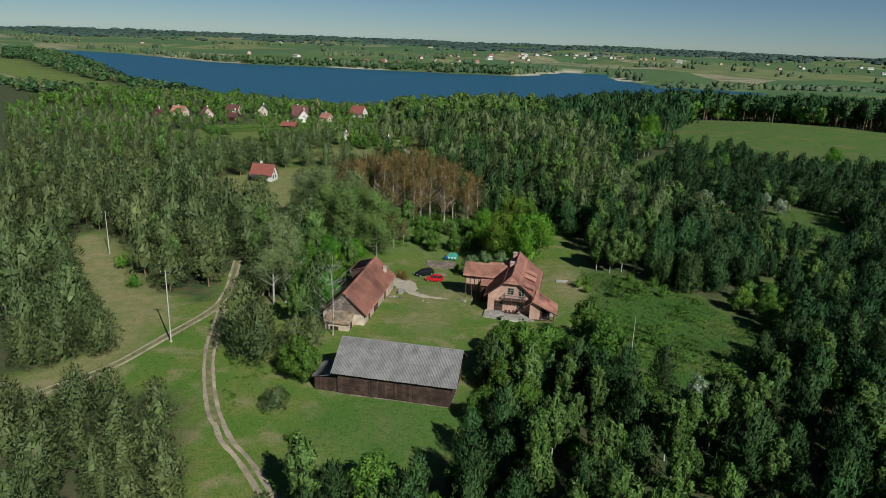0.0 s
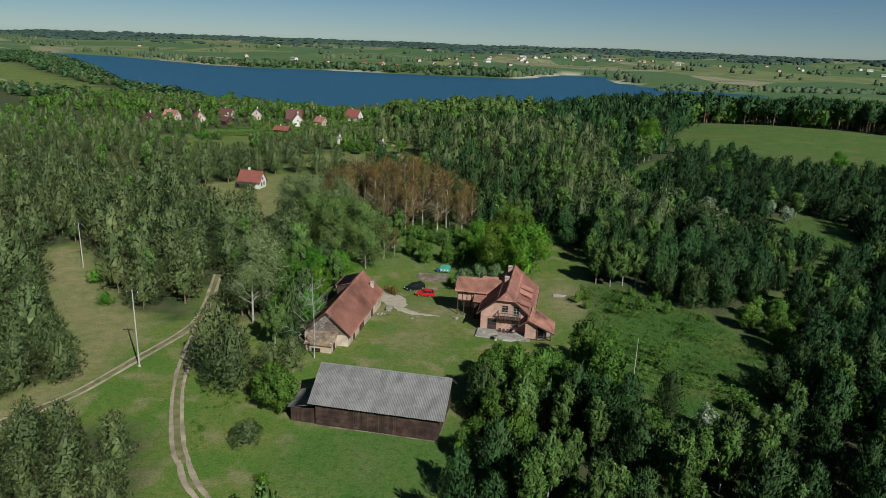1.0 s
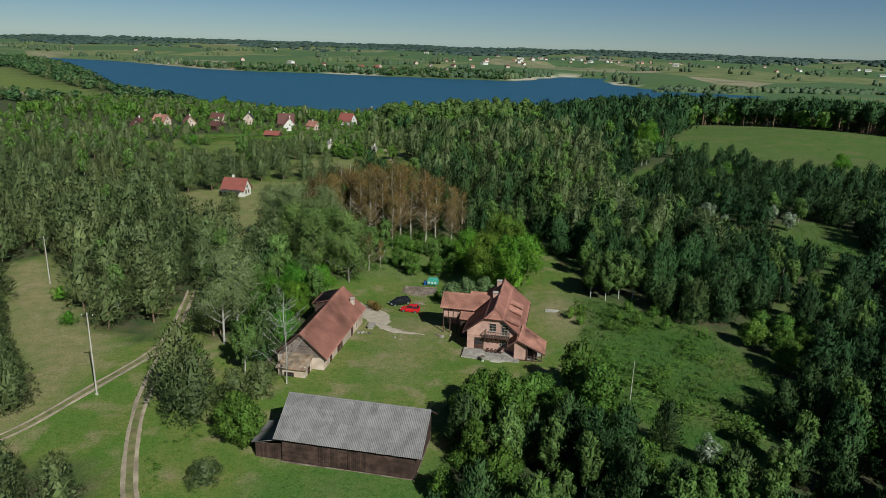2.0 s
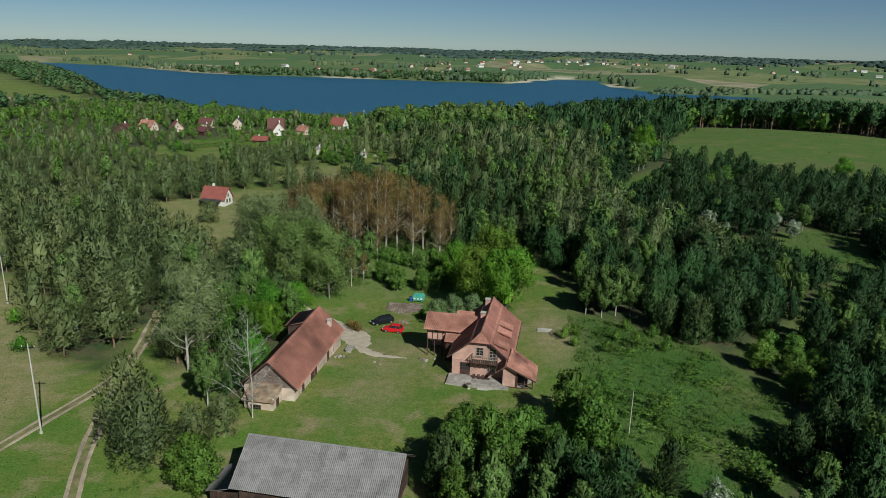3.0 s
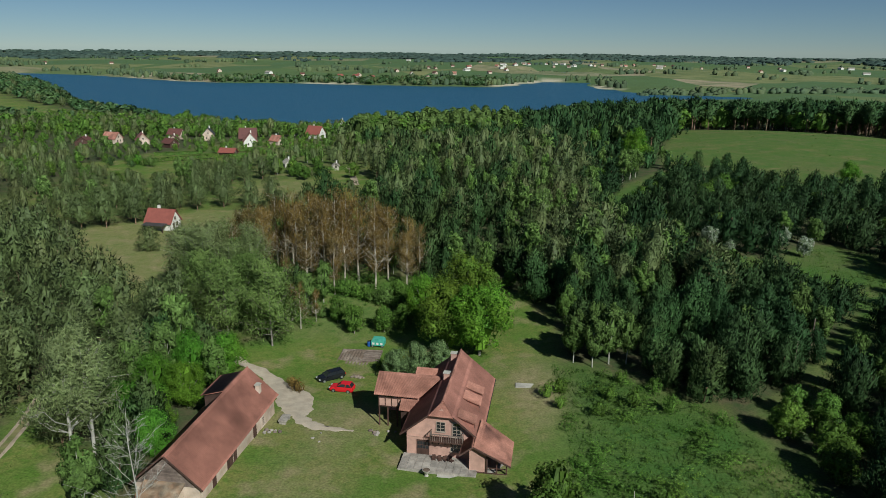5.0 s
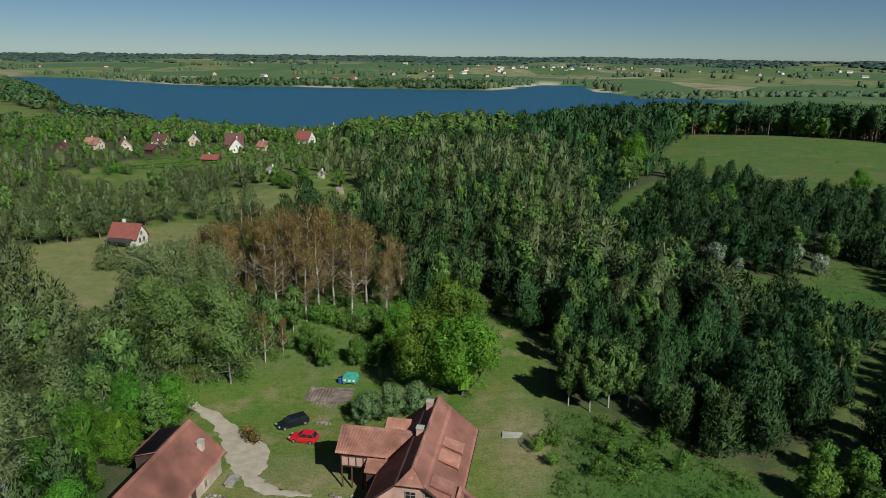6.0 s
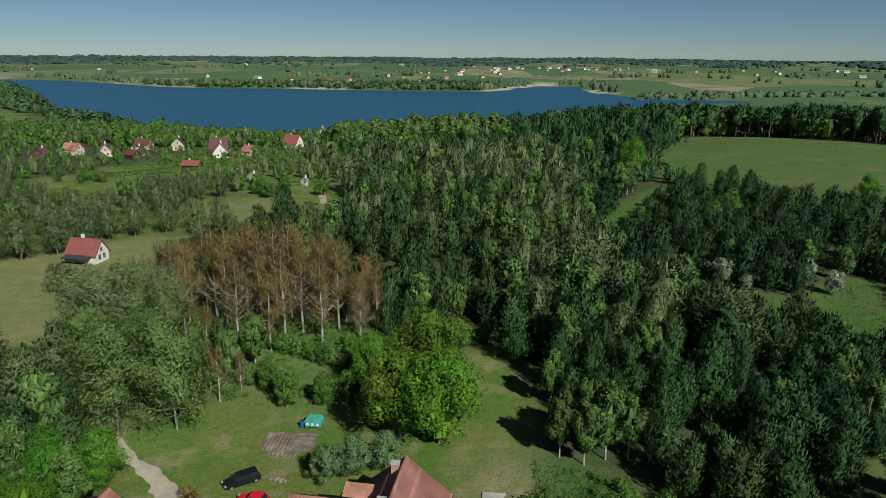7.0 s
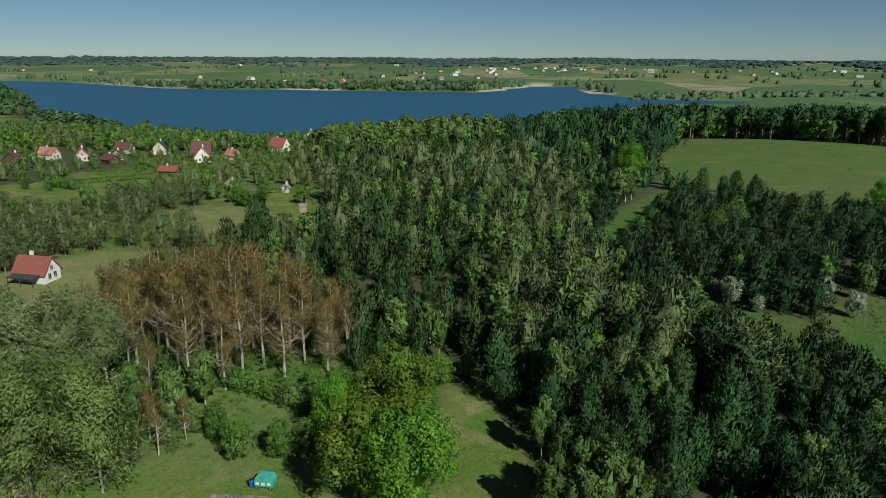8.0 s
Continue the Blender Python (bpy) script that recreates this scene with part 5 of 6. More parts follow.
    part("porch_bargeboard", slab((a, -2.72, c - 0.05), (a, -2.62, c - 0.05), (rx, -3.2, e - 0.05), (rx, -3.3, e - 0.05), 0.2), M["timber"], h)
    part("porch_wall", prism([(8.5, 0.0), (10.4, 0.0), (10.4, 2.75), (8.75, 3.4), (8.5, 3.3)], -2.3, -2.1), M["brick_wall"], h)
    part("porch_wall", box(8.3, 8.5, -2.3, -0.02, -0.3, 2.9), M["brick_wall"], h)
    part("porch_floor", box(8.4, 13.1, -2.4, 2.0, -0.5, 0.12), M["stone"], h)
    part("porch_back_wall", box(9.0, 12.9, 1.9, 2.1, -0.3, 1.9), M["plank"], h)
    for x in (10.5, 11.7, 12.9):
        part("post", box(x - 0.08, x + 0.08, -2.5, -2.34, 0.12, 2.65 - 0.4 * (x - 10.5)), M["timber"], h)
    part("porch_rail", box(10.5, 12.9, -2.46, -2.38, 0.85, 0.95), M["timber"], h)
    part("porch_rail", box(8.5, 13.0, -2.56, -2.5, 0.15, 0.3), M["timber"], h)
    part("post", box(12.85, 13.0, 1.7, 1.85, 0.12, 1.9), M["timber"], h)
    # terrace
    part("terrace", box(-0.4, 9.3, -3.5, -0.02, -0.9, 0.24), M["stone"], h, "raised terrace")
    rng = random.Random(4)
    flag = box(0, 0.92, 0, 0.82, 0, 0.05)
    me = bpy.data.meshes.new("flagstone")
    flag.to_mesh(me)
    flag.free()
    me.materials.append(M["stone"])
    for i in range(10):
        for j in range(4):
            f = part("flagstone", me, None, h)
            f.matrix_basis = pose(-0.36 + 0.965 * i, -3.48 + 0.865 * j, 0.245 + rng.uniform(0, 0.012), 0, 0, rng.uniform(-1, 1))
    part("step", box(4.6, 8.0, -4.1, -3.52, -0.6, 0.0), M["concrete"], h)
    return h


farmhouse()


def cowshed():
    h = thing("cowshed", pose(-14.0, 117.3, -0.7, 0, 0, -7.0), "long plastered cowshed with red tiled roof and wooden gable", "farm building")
    W, D = 7.6, 22.0
    bm = bmesh.new()
    for x0, x1, y0, y1 in ((-W, 0, 0, 0.35), (-W, 0, D - 0.35, D), (-W, -W + 0.35, 0.35, D - 0.35), (-0.35, 0, 0.35, D - 0.35)):
        block(bm, x0, x1, y0, y1, -1.2, 2.6)
    part("wall", bm, M["plaster"], h, "cream plastered wall, stained")
    for y in (0.02, D - 0.12):
        part("gable", prism([(-W, 2.6), (0, 2.6), (-W / 2, 6.1)], y, y + 0.1), M["plank_grey"], h, "grey boarded gable")
    for i in range(15):
        z = 2.62 + 0.23 * i
        half = (W / 2) * (1 - (z + 0.1 - 2.6) / 3.5)
        if half > 0.15:
            part("board", box(-W / 2 - half, -W / 2 + half, -0.02 - 0.008 * (i % 2), 0.015, z, z + 0.2), M["plank_grey"], h)
    ze, zr, lo, hi = 2.45, 6.4, -W - 0.55, 0.55
    part("roof", tiled("roof", (hi, -0.35, ze), (hi, D + 0.4, ze), (-W / 2, D + 0.4, zr), (-W / 2, -0.35, zr), M["tile_annex"], roll=0.24, amp=0.03), None, h)
    part("roof", tiled("roof", (lo, D + 0.4, ze), (lo, -0.35, ze), (-W / 2, -0.35, zr), (-W / 2, D + 0.4, zr), M["tile_annex"], roll=0.24, amp=0.03), None, h)
    part("ridge_tiles", rod(bmesh.new(), (-W / 2, -0.35, zr + 0.07), (-W / 2, D + 0.4, zr + 0.07), 0.13), M["tile_annex"], h)
    part("bargeboard", slab((hi, -0.42, ze), (hi, -0.35, ze), (-W / 2, -0.35, zr), (-W / 2, -0.42, zr), -0.2), M["timber"], h)
    part("bargeboard", slab((-W / 2, -0.42, zr), (-W / 2, -0.35, zr), (lo, -0.35, ze), (lo, -0.42, ze), -0.2), M["timber"], h)
    d = part("dormer", prism([(-6.9, 3.5), (-4.2, 3.5), (-4.2, 6.15), (-6.9, 5.4)], 15.5, 21.0), M["plank"], h, "boarded dormer on the back slope")
    part("dormer_roof", tiled("roof", (-7.3, 21.2, 5.4), (-7.3, 15.2, 5.4), (-3.9, 15.2, 6.36), (-3.9, 21.2, 6.36), M["tile_annex"]), None, d)
    c = part("chimney", box(-1.6, -1.0, 19.6, 20.3, 3.2, 5.2), M["plaster"], h)
    part("chimney_cap", box(-1.68, -0.92, 19.52, 20.38, 5.2, 5.3), M["concrete"], c)
    for y0, y1, z0, z1, kind in ((3.0, 3.9, 0.0, 1.9, "door"), (6.8, 8.4, -0.1, 2.0, "door"), (8.6, 9.5, -0.1, 2.0, "door"), (14.6, 15.6, -0.2, 1.8, "door"), (17.6, 18.2, 0.5, 1.5, "window")):
        if kind == "window":
            window(h, y0, y1, z0, z1, 0.0, face=1, swap=True)
        else:
            door = part("door", box(0.004, 0.05, y0, y1, z0, z1), M["timber"], h, "dark wooden door")
            for k in range(3):
                part("board", box(0.051, 0.07, y0 + 0.05 + k * (y1 - y0) / 3, y0 + (k + 0.85) * (y1 - y0) / 3, z0 + 0.05, z1 - 0.05), M["timber"], door)
    # front lean-to
    a, b, f = -6.2, -1.9, -3.3
    bm = bmesh.new()
    block(bm, a, b, f, f + 0.25, -0.9, 1.9)
    block(bm, a, a + 0.25, f + 0.25, -0.03, -0.9, 2.3)
    block(bm, b - 0.25, b, f + 0.25, -0.03, -0.9, 2.3)
    part("lean_to_wall", bm, M["plaster"], h)
    part("lean_to_roof", tiled("roof", (a - 0.3, f - 0.3, 1.95), (b + 0.3, f - 0.3, 1.95), (b + 0.3, 0.0, 3.0), (a - 0.3, 0.0, 3.0), M["sheet_moss"], roll=0.18, amp=0.03, course=1.2, lip=0.01), None, h, "mossy corrugated lean-to roof")
    window(h, -5.2, -3.7, 0.5, 1.4, f, bars=(3, 1), frame_mat="timber")
    part("door", box(b + 0.004, b + 0.05, -2.2, -1.2, -0.2, 1.8), M["timber"], h)
    return h


cowshed()


def barn():
    g = ground_at(-5, 92)
    h = thing("barn", pose(-13.9, 92.3, g, 0, 0, -8.5), "dark timber barn with grey corrugated roof sheets", "barn")
    L, D, E, R = 16.6, 9.4, 3.5, 6.75
    bm = bmesh.new()
    for x0, x1, y0, y1 in ((0, L, 0, 0.12), (0, L, D - 0.12, D), (0, 0.12, 0.12, D - 0.12), (L - 0.12, L, 0.12, D - 0.12)):
        block(bm, x0, x1, y0, y1, -0.4, E)
    part("wall", bm, M["plank"], h)
    part("footing", box(-0.06, L + 0.06, -0.06, D + 0.06, -0.6, 0.06), M["soil"], h, "dark earthy footing")
    rng = random.Random(8)
    for i in range(13):
        for x0, x1 in ((0.05, 4.7), (7.45, 8.35), (11.2, L - 0.05)):
            z = 0.25 + i * 0.25
            part("board", box(x0, x1, -0.035 - rng.uniform(0, 0.02), -0.004, z, z + 0.235), M["plank"], h)
    for x0, x1 in ((4.75, 7.4), (8.4, 11.15)):
        d = part("barn_door", box(x0, x1, -0.03, -0.005, 0.2, 3.3), M["plank"], h, "tall weathered plank door")
        k = 11
        for i in range(k):
            a = x0 + (x1 - x0) * i / k
            part("board", box(a + 0.012, a + (x1 - x0) / k - 0.012, -0.06 - rng.uniform(0, 0.02), -0.031, 0.22, 3.25), M["plank"], d)
        for z in (0.7, 2.7):
            part("hinge", box(x0 + 0.05, x0 + 1.2, -0.095, -0.084, z, z + 0.07), M["iron"], d)
    for x in (0, L - 0.1):
        part("gable", prism([(0, E), (D, E), (D / 2, R - 0.2)], 0, 0.1), M["plank"], h).matrix_basis = Matrix(((0, 1, 0, x), (1, 0, 0, 0), (0, 0, 1, 0), (0, 0, 0, 1)))
    for i in range(17):
        z = E + 0.02 + 0.21 * i
        half = (D / 2) * (1 - (z + 0.1 - E) / (R - E))
        if half > 0.2:
            part("board", box(L + 0.004, L + 0.03, D / 2 - half, D / 2 + half, z, z + 0.19), M["plank"], h)
    for i in range(14):
        z = 0.25 + 0.236 * i
        part("board", box(L + 0.004, L + 0.03 + 0.01 * (i % 2), 0.05, D - 0.05, z, z + 0.22), M["plank"], h)
    # roof sheets
    run, rise = D / 2 + 0.55, R - 3.3
    slope = math.hypot(run, rise)
    tilt = math.atan2(rise, run)
    rows, cols, wide = 4, 17, (L + 1.7) / 17
    u = np.linspace(0, wide + 0.09, 29)
    v = np.array([-0.06, slope / rows + 0.06])
    P = np.stack([np.tile(u, 2), np.repeat(v, 29), np.tile(0.042 * np.cos(2 * math.pi * u / (wide / 5)), 2) + np.repeat([0.045, 0.012], 29)], 1)
    k = np.arange(58).reshape(2, 29)
    q = np.stack([k[0, :-1], k[0, 1:], k[1, 1:], k[1, :-1]], -1)
    sheet = mesh_of("roof_sheet", *joined([(P, q), (P - (0, 0, 0.012), q[:, ::-1])]), M["sheet"])
    for side in (0, 1):
        r = part("roof", slab((-0.85, 0, -0.02), (L + 0.85, 0, -0.02), (L + 0.85, slope, -0.02), (-0.85, slope, -0.02), 0.1), M["timber"], h)
        r.matrix_basis = pose(0, -0.55, 3.3, math.degrees(tilt)) if side == 0 else pose(L, D + 0.55, 3.3, math.degrees(tilt), 0, 180)
        for i in range(cols):
            for j in range(rows):
                s = part("roof_sheet", sheet, None, r)
                s.matrix_basis = pose(-0.85 + wide * i, slope / rows * j + rng.uniform(-0.02, 0.02), 0.035 + 0.010 * (i % 2), rng.uniform(-0.3, 0.3), rng.uniform(-0.3, 0.3), rng.uniform(-0.4, 0.4))
    part("ridge_cap", rod(bmesh.new(), (-0.85, D / 2, R + 0.02), (L + 0.85, D / 2, R + 0.02), 0.14), M["sheet"], h)
    part("bargeboard", slab((L + 0.86, -0.55, 3.28), (L + 0.92, -0.55, 3.28), (L + 0.92, D / 2, R), (L + 0.86, D / 2, R), 0.22), M["plank_grey"], h)
    # lean-to
    bm = bmesh.new()
    block(bm, -3.6, -0.02, 0.3, 0.42, -0.3, 2.0)
    block(bm, -3.6, -3.48, 0.42, 5.0, -0.3, 2.0)
    part("lean_to_wall", bm, M["plank_grey"], h, "grey plank lean-to")
    for i in range(16):
        part("board", box(-3.6 + 0.225 * i, -3.4 + 0.225 * i, 0.262, 0.296, 0.0, 1.95 + 0.02 * i), M["plank"], h)
    part("lean_to_roof", tiled("roof", (-4.0, 5.2, 2.0), (-4.0, 0.0, 2.0), (-0.02, 0.0, 2.95), (-0.02, 5.2, 2.95), M["sheet"], roll=0.18, amp=0.03, course=1.3, lip=0.01), None, h)
    return h


barn()


def cottage(name, x, y, turn, w, d, e, r, wall, roof, label, chimney=True, windows=2, group=""):
    """A small house with gables at its ends."""
    h = thing(name, pose(x, y, ground_at(x, y), 0, 0, turn), label, "house", group)
    part("wall", gable_walls(w, d, e, r - 0.2), M[wall], h)
    o = 0.5
    k = (r - e) / (w / 2)
    part("roof", slab((-o, d + o, e - o * k + 0.12), (-o, -o, e - o * k + 0.12), (w / 2, -o, r + 0.12), (w / 2, d + o, r + 0.12), 0.16), M[roof], h)
    part("roof", slab((w + o, -o, e - o * k + 0.12), (w + o, d + o, e - o * k + 0.12), (w / 2, d + o, r + 0.12), (w / 2, -o, r + 0.12), 0.16), M[roof], h)
    if chimney:
        part("chimney", box(w * 0.55, w * 0.55 + 0.6, d * 0.62, d * 0.62 + 0.6, r - 1.2, r + 0.9), M["white"], h)
    for i in range(windows):
        c = w * (i + 1) / (windows + 1)
        window(h, c - 0.45, c + 0.45, 0.9, 2.1, 0.0, bars=(1, 0))
    window(h, w / 2 - 0.4, w / 2 + 0.4, e + 0.3, e + 1.2, 0.0, bars=(1, 0))
    for i in range(3):
        c = d * (i + 0.5) / 3
        window(h, c - 0.45, c + 0.45, 0.9, 2.1, w, face=1, swap=True, bars=(1, 0))
    return h


def white_house():
    h = cottage("white_house", -65.1, 236.0, 79, 5.0, 7.6, 2.5, 5.6, "white", "roof_red", "white rendered house with red metal roof and dark canopy", windows=2)
    c = part("canopy", slab((-2.7, 0.6, 2.0), (-0.02, 0.6, 2.25), (-0.02, 7.2, 2.25), (-2.7, 7.2, 2.0), 0.12), M["roof_dark"], h, "dark terrace canopy")
    for y in (0.8, 3.9, 7.0):
        part("post", box(-2.6, -2.45, y - 0.08, y + 0.08, -0.3, 2.0), M["timber"], c)
    return h


white_house()
for i, (x, y, turn, w, d, e, r, wall, roof, label) in enumerate((
    (-111, 456, 20, 8, 9, 3, 8.0, "white", "tile", "white house with orange tiled roof"),
    (-110, 478, 100, 9, 10, 3.2, 9.0, "plank", "roof_brown", "dark house with brown roof"),
    (-79, 517, 70, 9, 10, 3, 8, "white", "roof_red", "white house with red roof"),
    (-75, 560, 10, 9, 10, 6, 10.5, "white", "tile", "white two-storey house with tiled roof"),
    (-94, 468, 60, 6, 7, 2.6, 5.5, "plaster", "tile_old", "small plastered cottage with tiled roof"),
    (-150, 497, 15, 7, 8, 4, 8, "plaster", "roof_dark", "plastered house with dark roof"),
    (-166, 500, 80, 7, 9, 3, 6.5, "plaster", "roof_brown", "plastered house with brown roof"),
    (-174, 456, 30, 7, 8, 3, 7, "plaster", "roof_red", "plastered house with red roof"),
    (-190, 462, 75, 7, 9, 3, 6.5, "plaster", "tile_old", "plastered house with tiled roof"),
    (-200, 436, 10, 8, 8, 2.8, 6, "timber", "roof_brown", "brown timber summer house"),
    (-148, 440, 60, 6, 7, 2.6, 5.0, "timber", "roof_brown", "brown timber summer house"),
    (-158, 462, 20, 6, 6, 2.6, 5.2, "plaster", "roof_brown", "small plastered summer house"),
    (-98, 396, 80, 5, 8, 2.4, 4.2, "timber", "roof_red", "long shed with red roof"),
    (-62.5, 357, 30, 4, 4, 2.2, 3.6, "concrete", "stone", "small pale rendered garden house"),
    (-40, 350, 10, 2.6, 4, 2.0, 3.0, "concrete", "stone", "small pale garden greenhouse"),
)):
    cottage("house" if r > 4.5 else "garden_house", x, y, turn, w, d, e, r, wall, roof, label, windows=1 if w < 6 else 2, group="houses of the village")
far_houses = [cottage("far_house", x, y, turn, w, d, e, r, wall, roof, label, chimney=False, windows=1, group="houses beyond the lake") for x, y, turn, w, d, e, r, wall, roof, label in (
    (-500, 1560, 30, 9, 12, 3.5, 7.5, "plaster", "tile_old", "distant plastered house with tiled roof beyond the lake"),
    (-196, 1548, 75, 8, 14, 3.5, 7.0, "white", "roof_red", "distant white house with red roof beyond the lake"),
    (-40, 1700, 50, 8, 10, 4.5, 7.0, "plaster", "roof_brown", "distant plastered house with brown roof beyond the lake"),
    (150, 2280, 10, 10, 18, 4.5, 7.5, "white", "stone", "distant pale long house with grey roof beyond the lake"))]
rng = random.Random(21)
for cx, cy, many, spread in ((-470, 1640, 2, 60), (-170, 1560, 4, 50), (-20, 1750, 6, 130), (120, 2300, 12, 150), (330, 2600, 16, 200), (560, 2500, 8, 170), (900, 2450, 9, 260), (1300, 2400, 8, 260), (-900, 2200, 4, 300)):
    for k in range(many):
        x, y = cx + rng.gauss(0, spread), cy + rng.gauss(0, spread * 0.7)
        if float(reach(LAKE, np.array([x]), np.array([y]))[0]) > 30 and float(reach(FAR_POND, np.array([x]), np.array([y]))[0]) > 30:
            copy_thing(far_houses[rng.choice((0, 1, 2, 2, 3, 3))], pose(x, y, ground_at(x, y), 0, 0, rng.uniform(0, 180)))


# ---- the yard ----
def wheel(parent, x, y, r=0.31, side=1):
    bm = bmesh.new()
    rod(bm, (x, y - 0.1, r), (x, y + 0.1, r), r, sides=18)
    w = part("wheel", bm, M["rubber"], parent)
    part("rim", rod(bmesh.new(), (x, y + side * 0.09, r), (x, y + side * 0.115, r), r * 0.62, sides=14), M["alloy"], w)


def car(name, x, y, turn, paint, label, L, W, H, estate):
    """A car along x, its nose at +x: lofted body, glasshouse, wheels, lamps."""
    c = thing(name, pose(x, y, ground_at(x, y), 0, 0, turn), label, "car")
    bm = bmesh.new()
    front, rear = L / 2, -L / 2
    deck = [(rear, 0.35, 0.62, 0.86), (rear + 0.12, 0.25, 0.95, 0.95), (rear + 0.7, 0.22, 0.98, 1.0), (0.0, 0.20, 0.95, 1.0), (front - 1.25, 0.20, 0.93, 1.0), (front - 0.35, 0.22, 0.80, 0.93), (front, 0.35, 0.62, 0.78)]
    rings = []
    for px, z0, z1, k in deck:
        w = W / 2 * k
        rings.append([bm.verts.new(p) for p in ((px, -w * 0.93, z0), (px, w * 0.93, z0), (px, w, (z0 + z1) / 2), (px, w * 0.93, z1), (px, -w * 0.93, z1), (px, -w, (z0 + z1) / 2))])
    for a, b in zip(rings, rings[1:]):
        for i in range(6):
            bm.faces.new((a[i], a[(i + 1) % 6], b[(i + 1) % 6], b[i]))
    bm.faces.new(rings[0][::-1])
    bm.faces.new(rings[-1])
    bmesh.ops.recalc_face_normals(bm, faces=bm.faces[:])
    bmesh.ops.bevel(bm, geom=bm.edges[:], offset=0.04, segments=2, affect="EDGES")
    part("body", bm, paint, c)
    back = rear + (0.08 if estate else 0.15)
    low = [(back, W * 0.43), (front - 1.15, W * 0.43)]
    roof0, roof1 = back + (0.35 if estate else 0.4), front - 1.95
    bm = bmesh.new()
    a = [bm.verts.new(p) for p in ((low[0][0], -low[0][1], 0.92), (low[1][0], -low[1][1], 0.90), (low[1][0], low[1][1], 0.90), (low[0][0], low[0][1], 0.92))]
    b = [bm.verts.new(p) for p in ((roof0, -W * 0.36, H - 0.06), (roof1, -W * 0.36, H - 0.04), (roof1, W * 0.36, H - 0.04), (roof0, W * 0.36, H - 0.06))]
    for i in range(4):
        bm.faces.new((a[i], a[(i + 1) % 4], b[(i + 1) % 4], b[i]))
    bm.faces.new(b)
    part("glasshouse", bm, M["glass"], c, "dark windows")
    part("roof_panel", box(roof0 - 0.04, roof1 + 0.06, -W * 0.37, W * 0.37, H - 0.05, H, 0.02), paint, c)
    for s in (-1, 1):
        for p, q in (((low[0][0] + 0.01, s * low[0][1], 0.92), (roof0, s * W * 0.365, H - 0.04)), ((low[1][0], s * low[1][1], 0.90), (roof1, s * W * 0.365, H - 0.03)),
                     (((back + front) / 2 - 0.75, s * W * 0.435, 0.92), ((roof0 + roof1) / 2 - 0.1, s * W * 0.372, H - 0.04))):
            part("pillar", rod(bmesh.new(), p, q, 0.045, sides=6), paint, c)
        part("headlamp", box(front - 0.22, front + 0.005, s * W * 0.33 - 0.17, s * W * 0.33 + 0.17, 0.6, 0.74, 0.03), M["lamp"], c)
        part("tail_lamp", box(rear - 0.005, rear + 0.12, s * W * 0.38 - 0.1, s * W * 0.38 + 0.1, 0.65, 0.88, 0.02), M["tail"], c)
        part("mirror", box(front - 1.5, front - 1.32, s * (W / 2 + 0.06) - 0.08, s * (W / 2 + 0.06) + 0.08, 0.9, 1.04, 0.03), paint, c)
        for px in (front - 0.8, rear + 0.75):
            wheel(c, px, s * (W / 2 - 0.1), side=s)
    return c


car("red_car", -3.2, 148.4, 170, M["red_paint"], "small red hatchback parked on the grass", 3.9, 1.66, 1.48, False)
car("black_car", -5.8, 153.0, 215, M["black_paint"], "black estate car parked on the grass", 4.6, 1.76, 1.45, True)


def vegetable_bed(x, y, turn):
    b = thing("vegetable_bed", pose(x, y, ground_at(x, y), 0, 0, turn), "framed vegetable bed with rows of dry soil and boards", "garden bed")
    part("soil", box(-3.5, 3.5, -3.5, 3.5, -0.3, 0.09), M["soil"], b)
    for x0, x1, y0, y1 in ((-3.6, 3.6, -3.6, -3.5), (-3.6, 3.6, 3.5, 3.6), (-3.6, -3.5, -3.5, 3.5), (3.5, 3.6, -3.5, 3.5)):
        part("edging_board", box(x0, x1, y0, y1, -0.2, 0.2), M["plank_grey"], b)
    for i in range(7):
        part("row_ridge", prism([(-0.22, 0.09), (0.22, 0.09), (0.12, 0.2), (-0.12, 0.2)], -1.0, 3.2), M["soil"], b).matrix_basis = pose(-3.1 + 0.53 * i, 0, 0)
        part("row_ridge", prism([(-0.2, 0.09), (0.2, 0.09), (0.12, 0.18), (-0.12, 0.18)], -3.3, -1.4), M["soil"], b).matrix_basis = pose(-1.9 + 0.6 * i, 0, 0)
    for i in range(5):
        part("path_board", box(0.6, 3.4, -0.8 + 0.85 * i, -0.35 + 0.85 * i, 0.092, 0.14), M["plank_grey"], b)
    return b


vegetable_bed(-2.5, 162.4, -3)


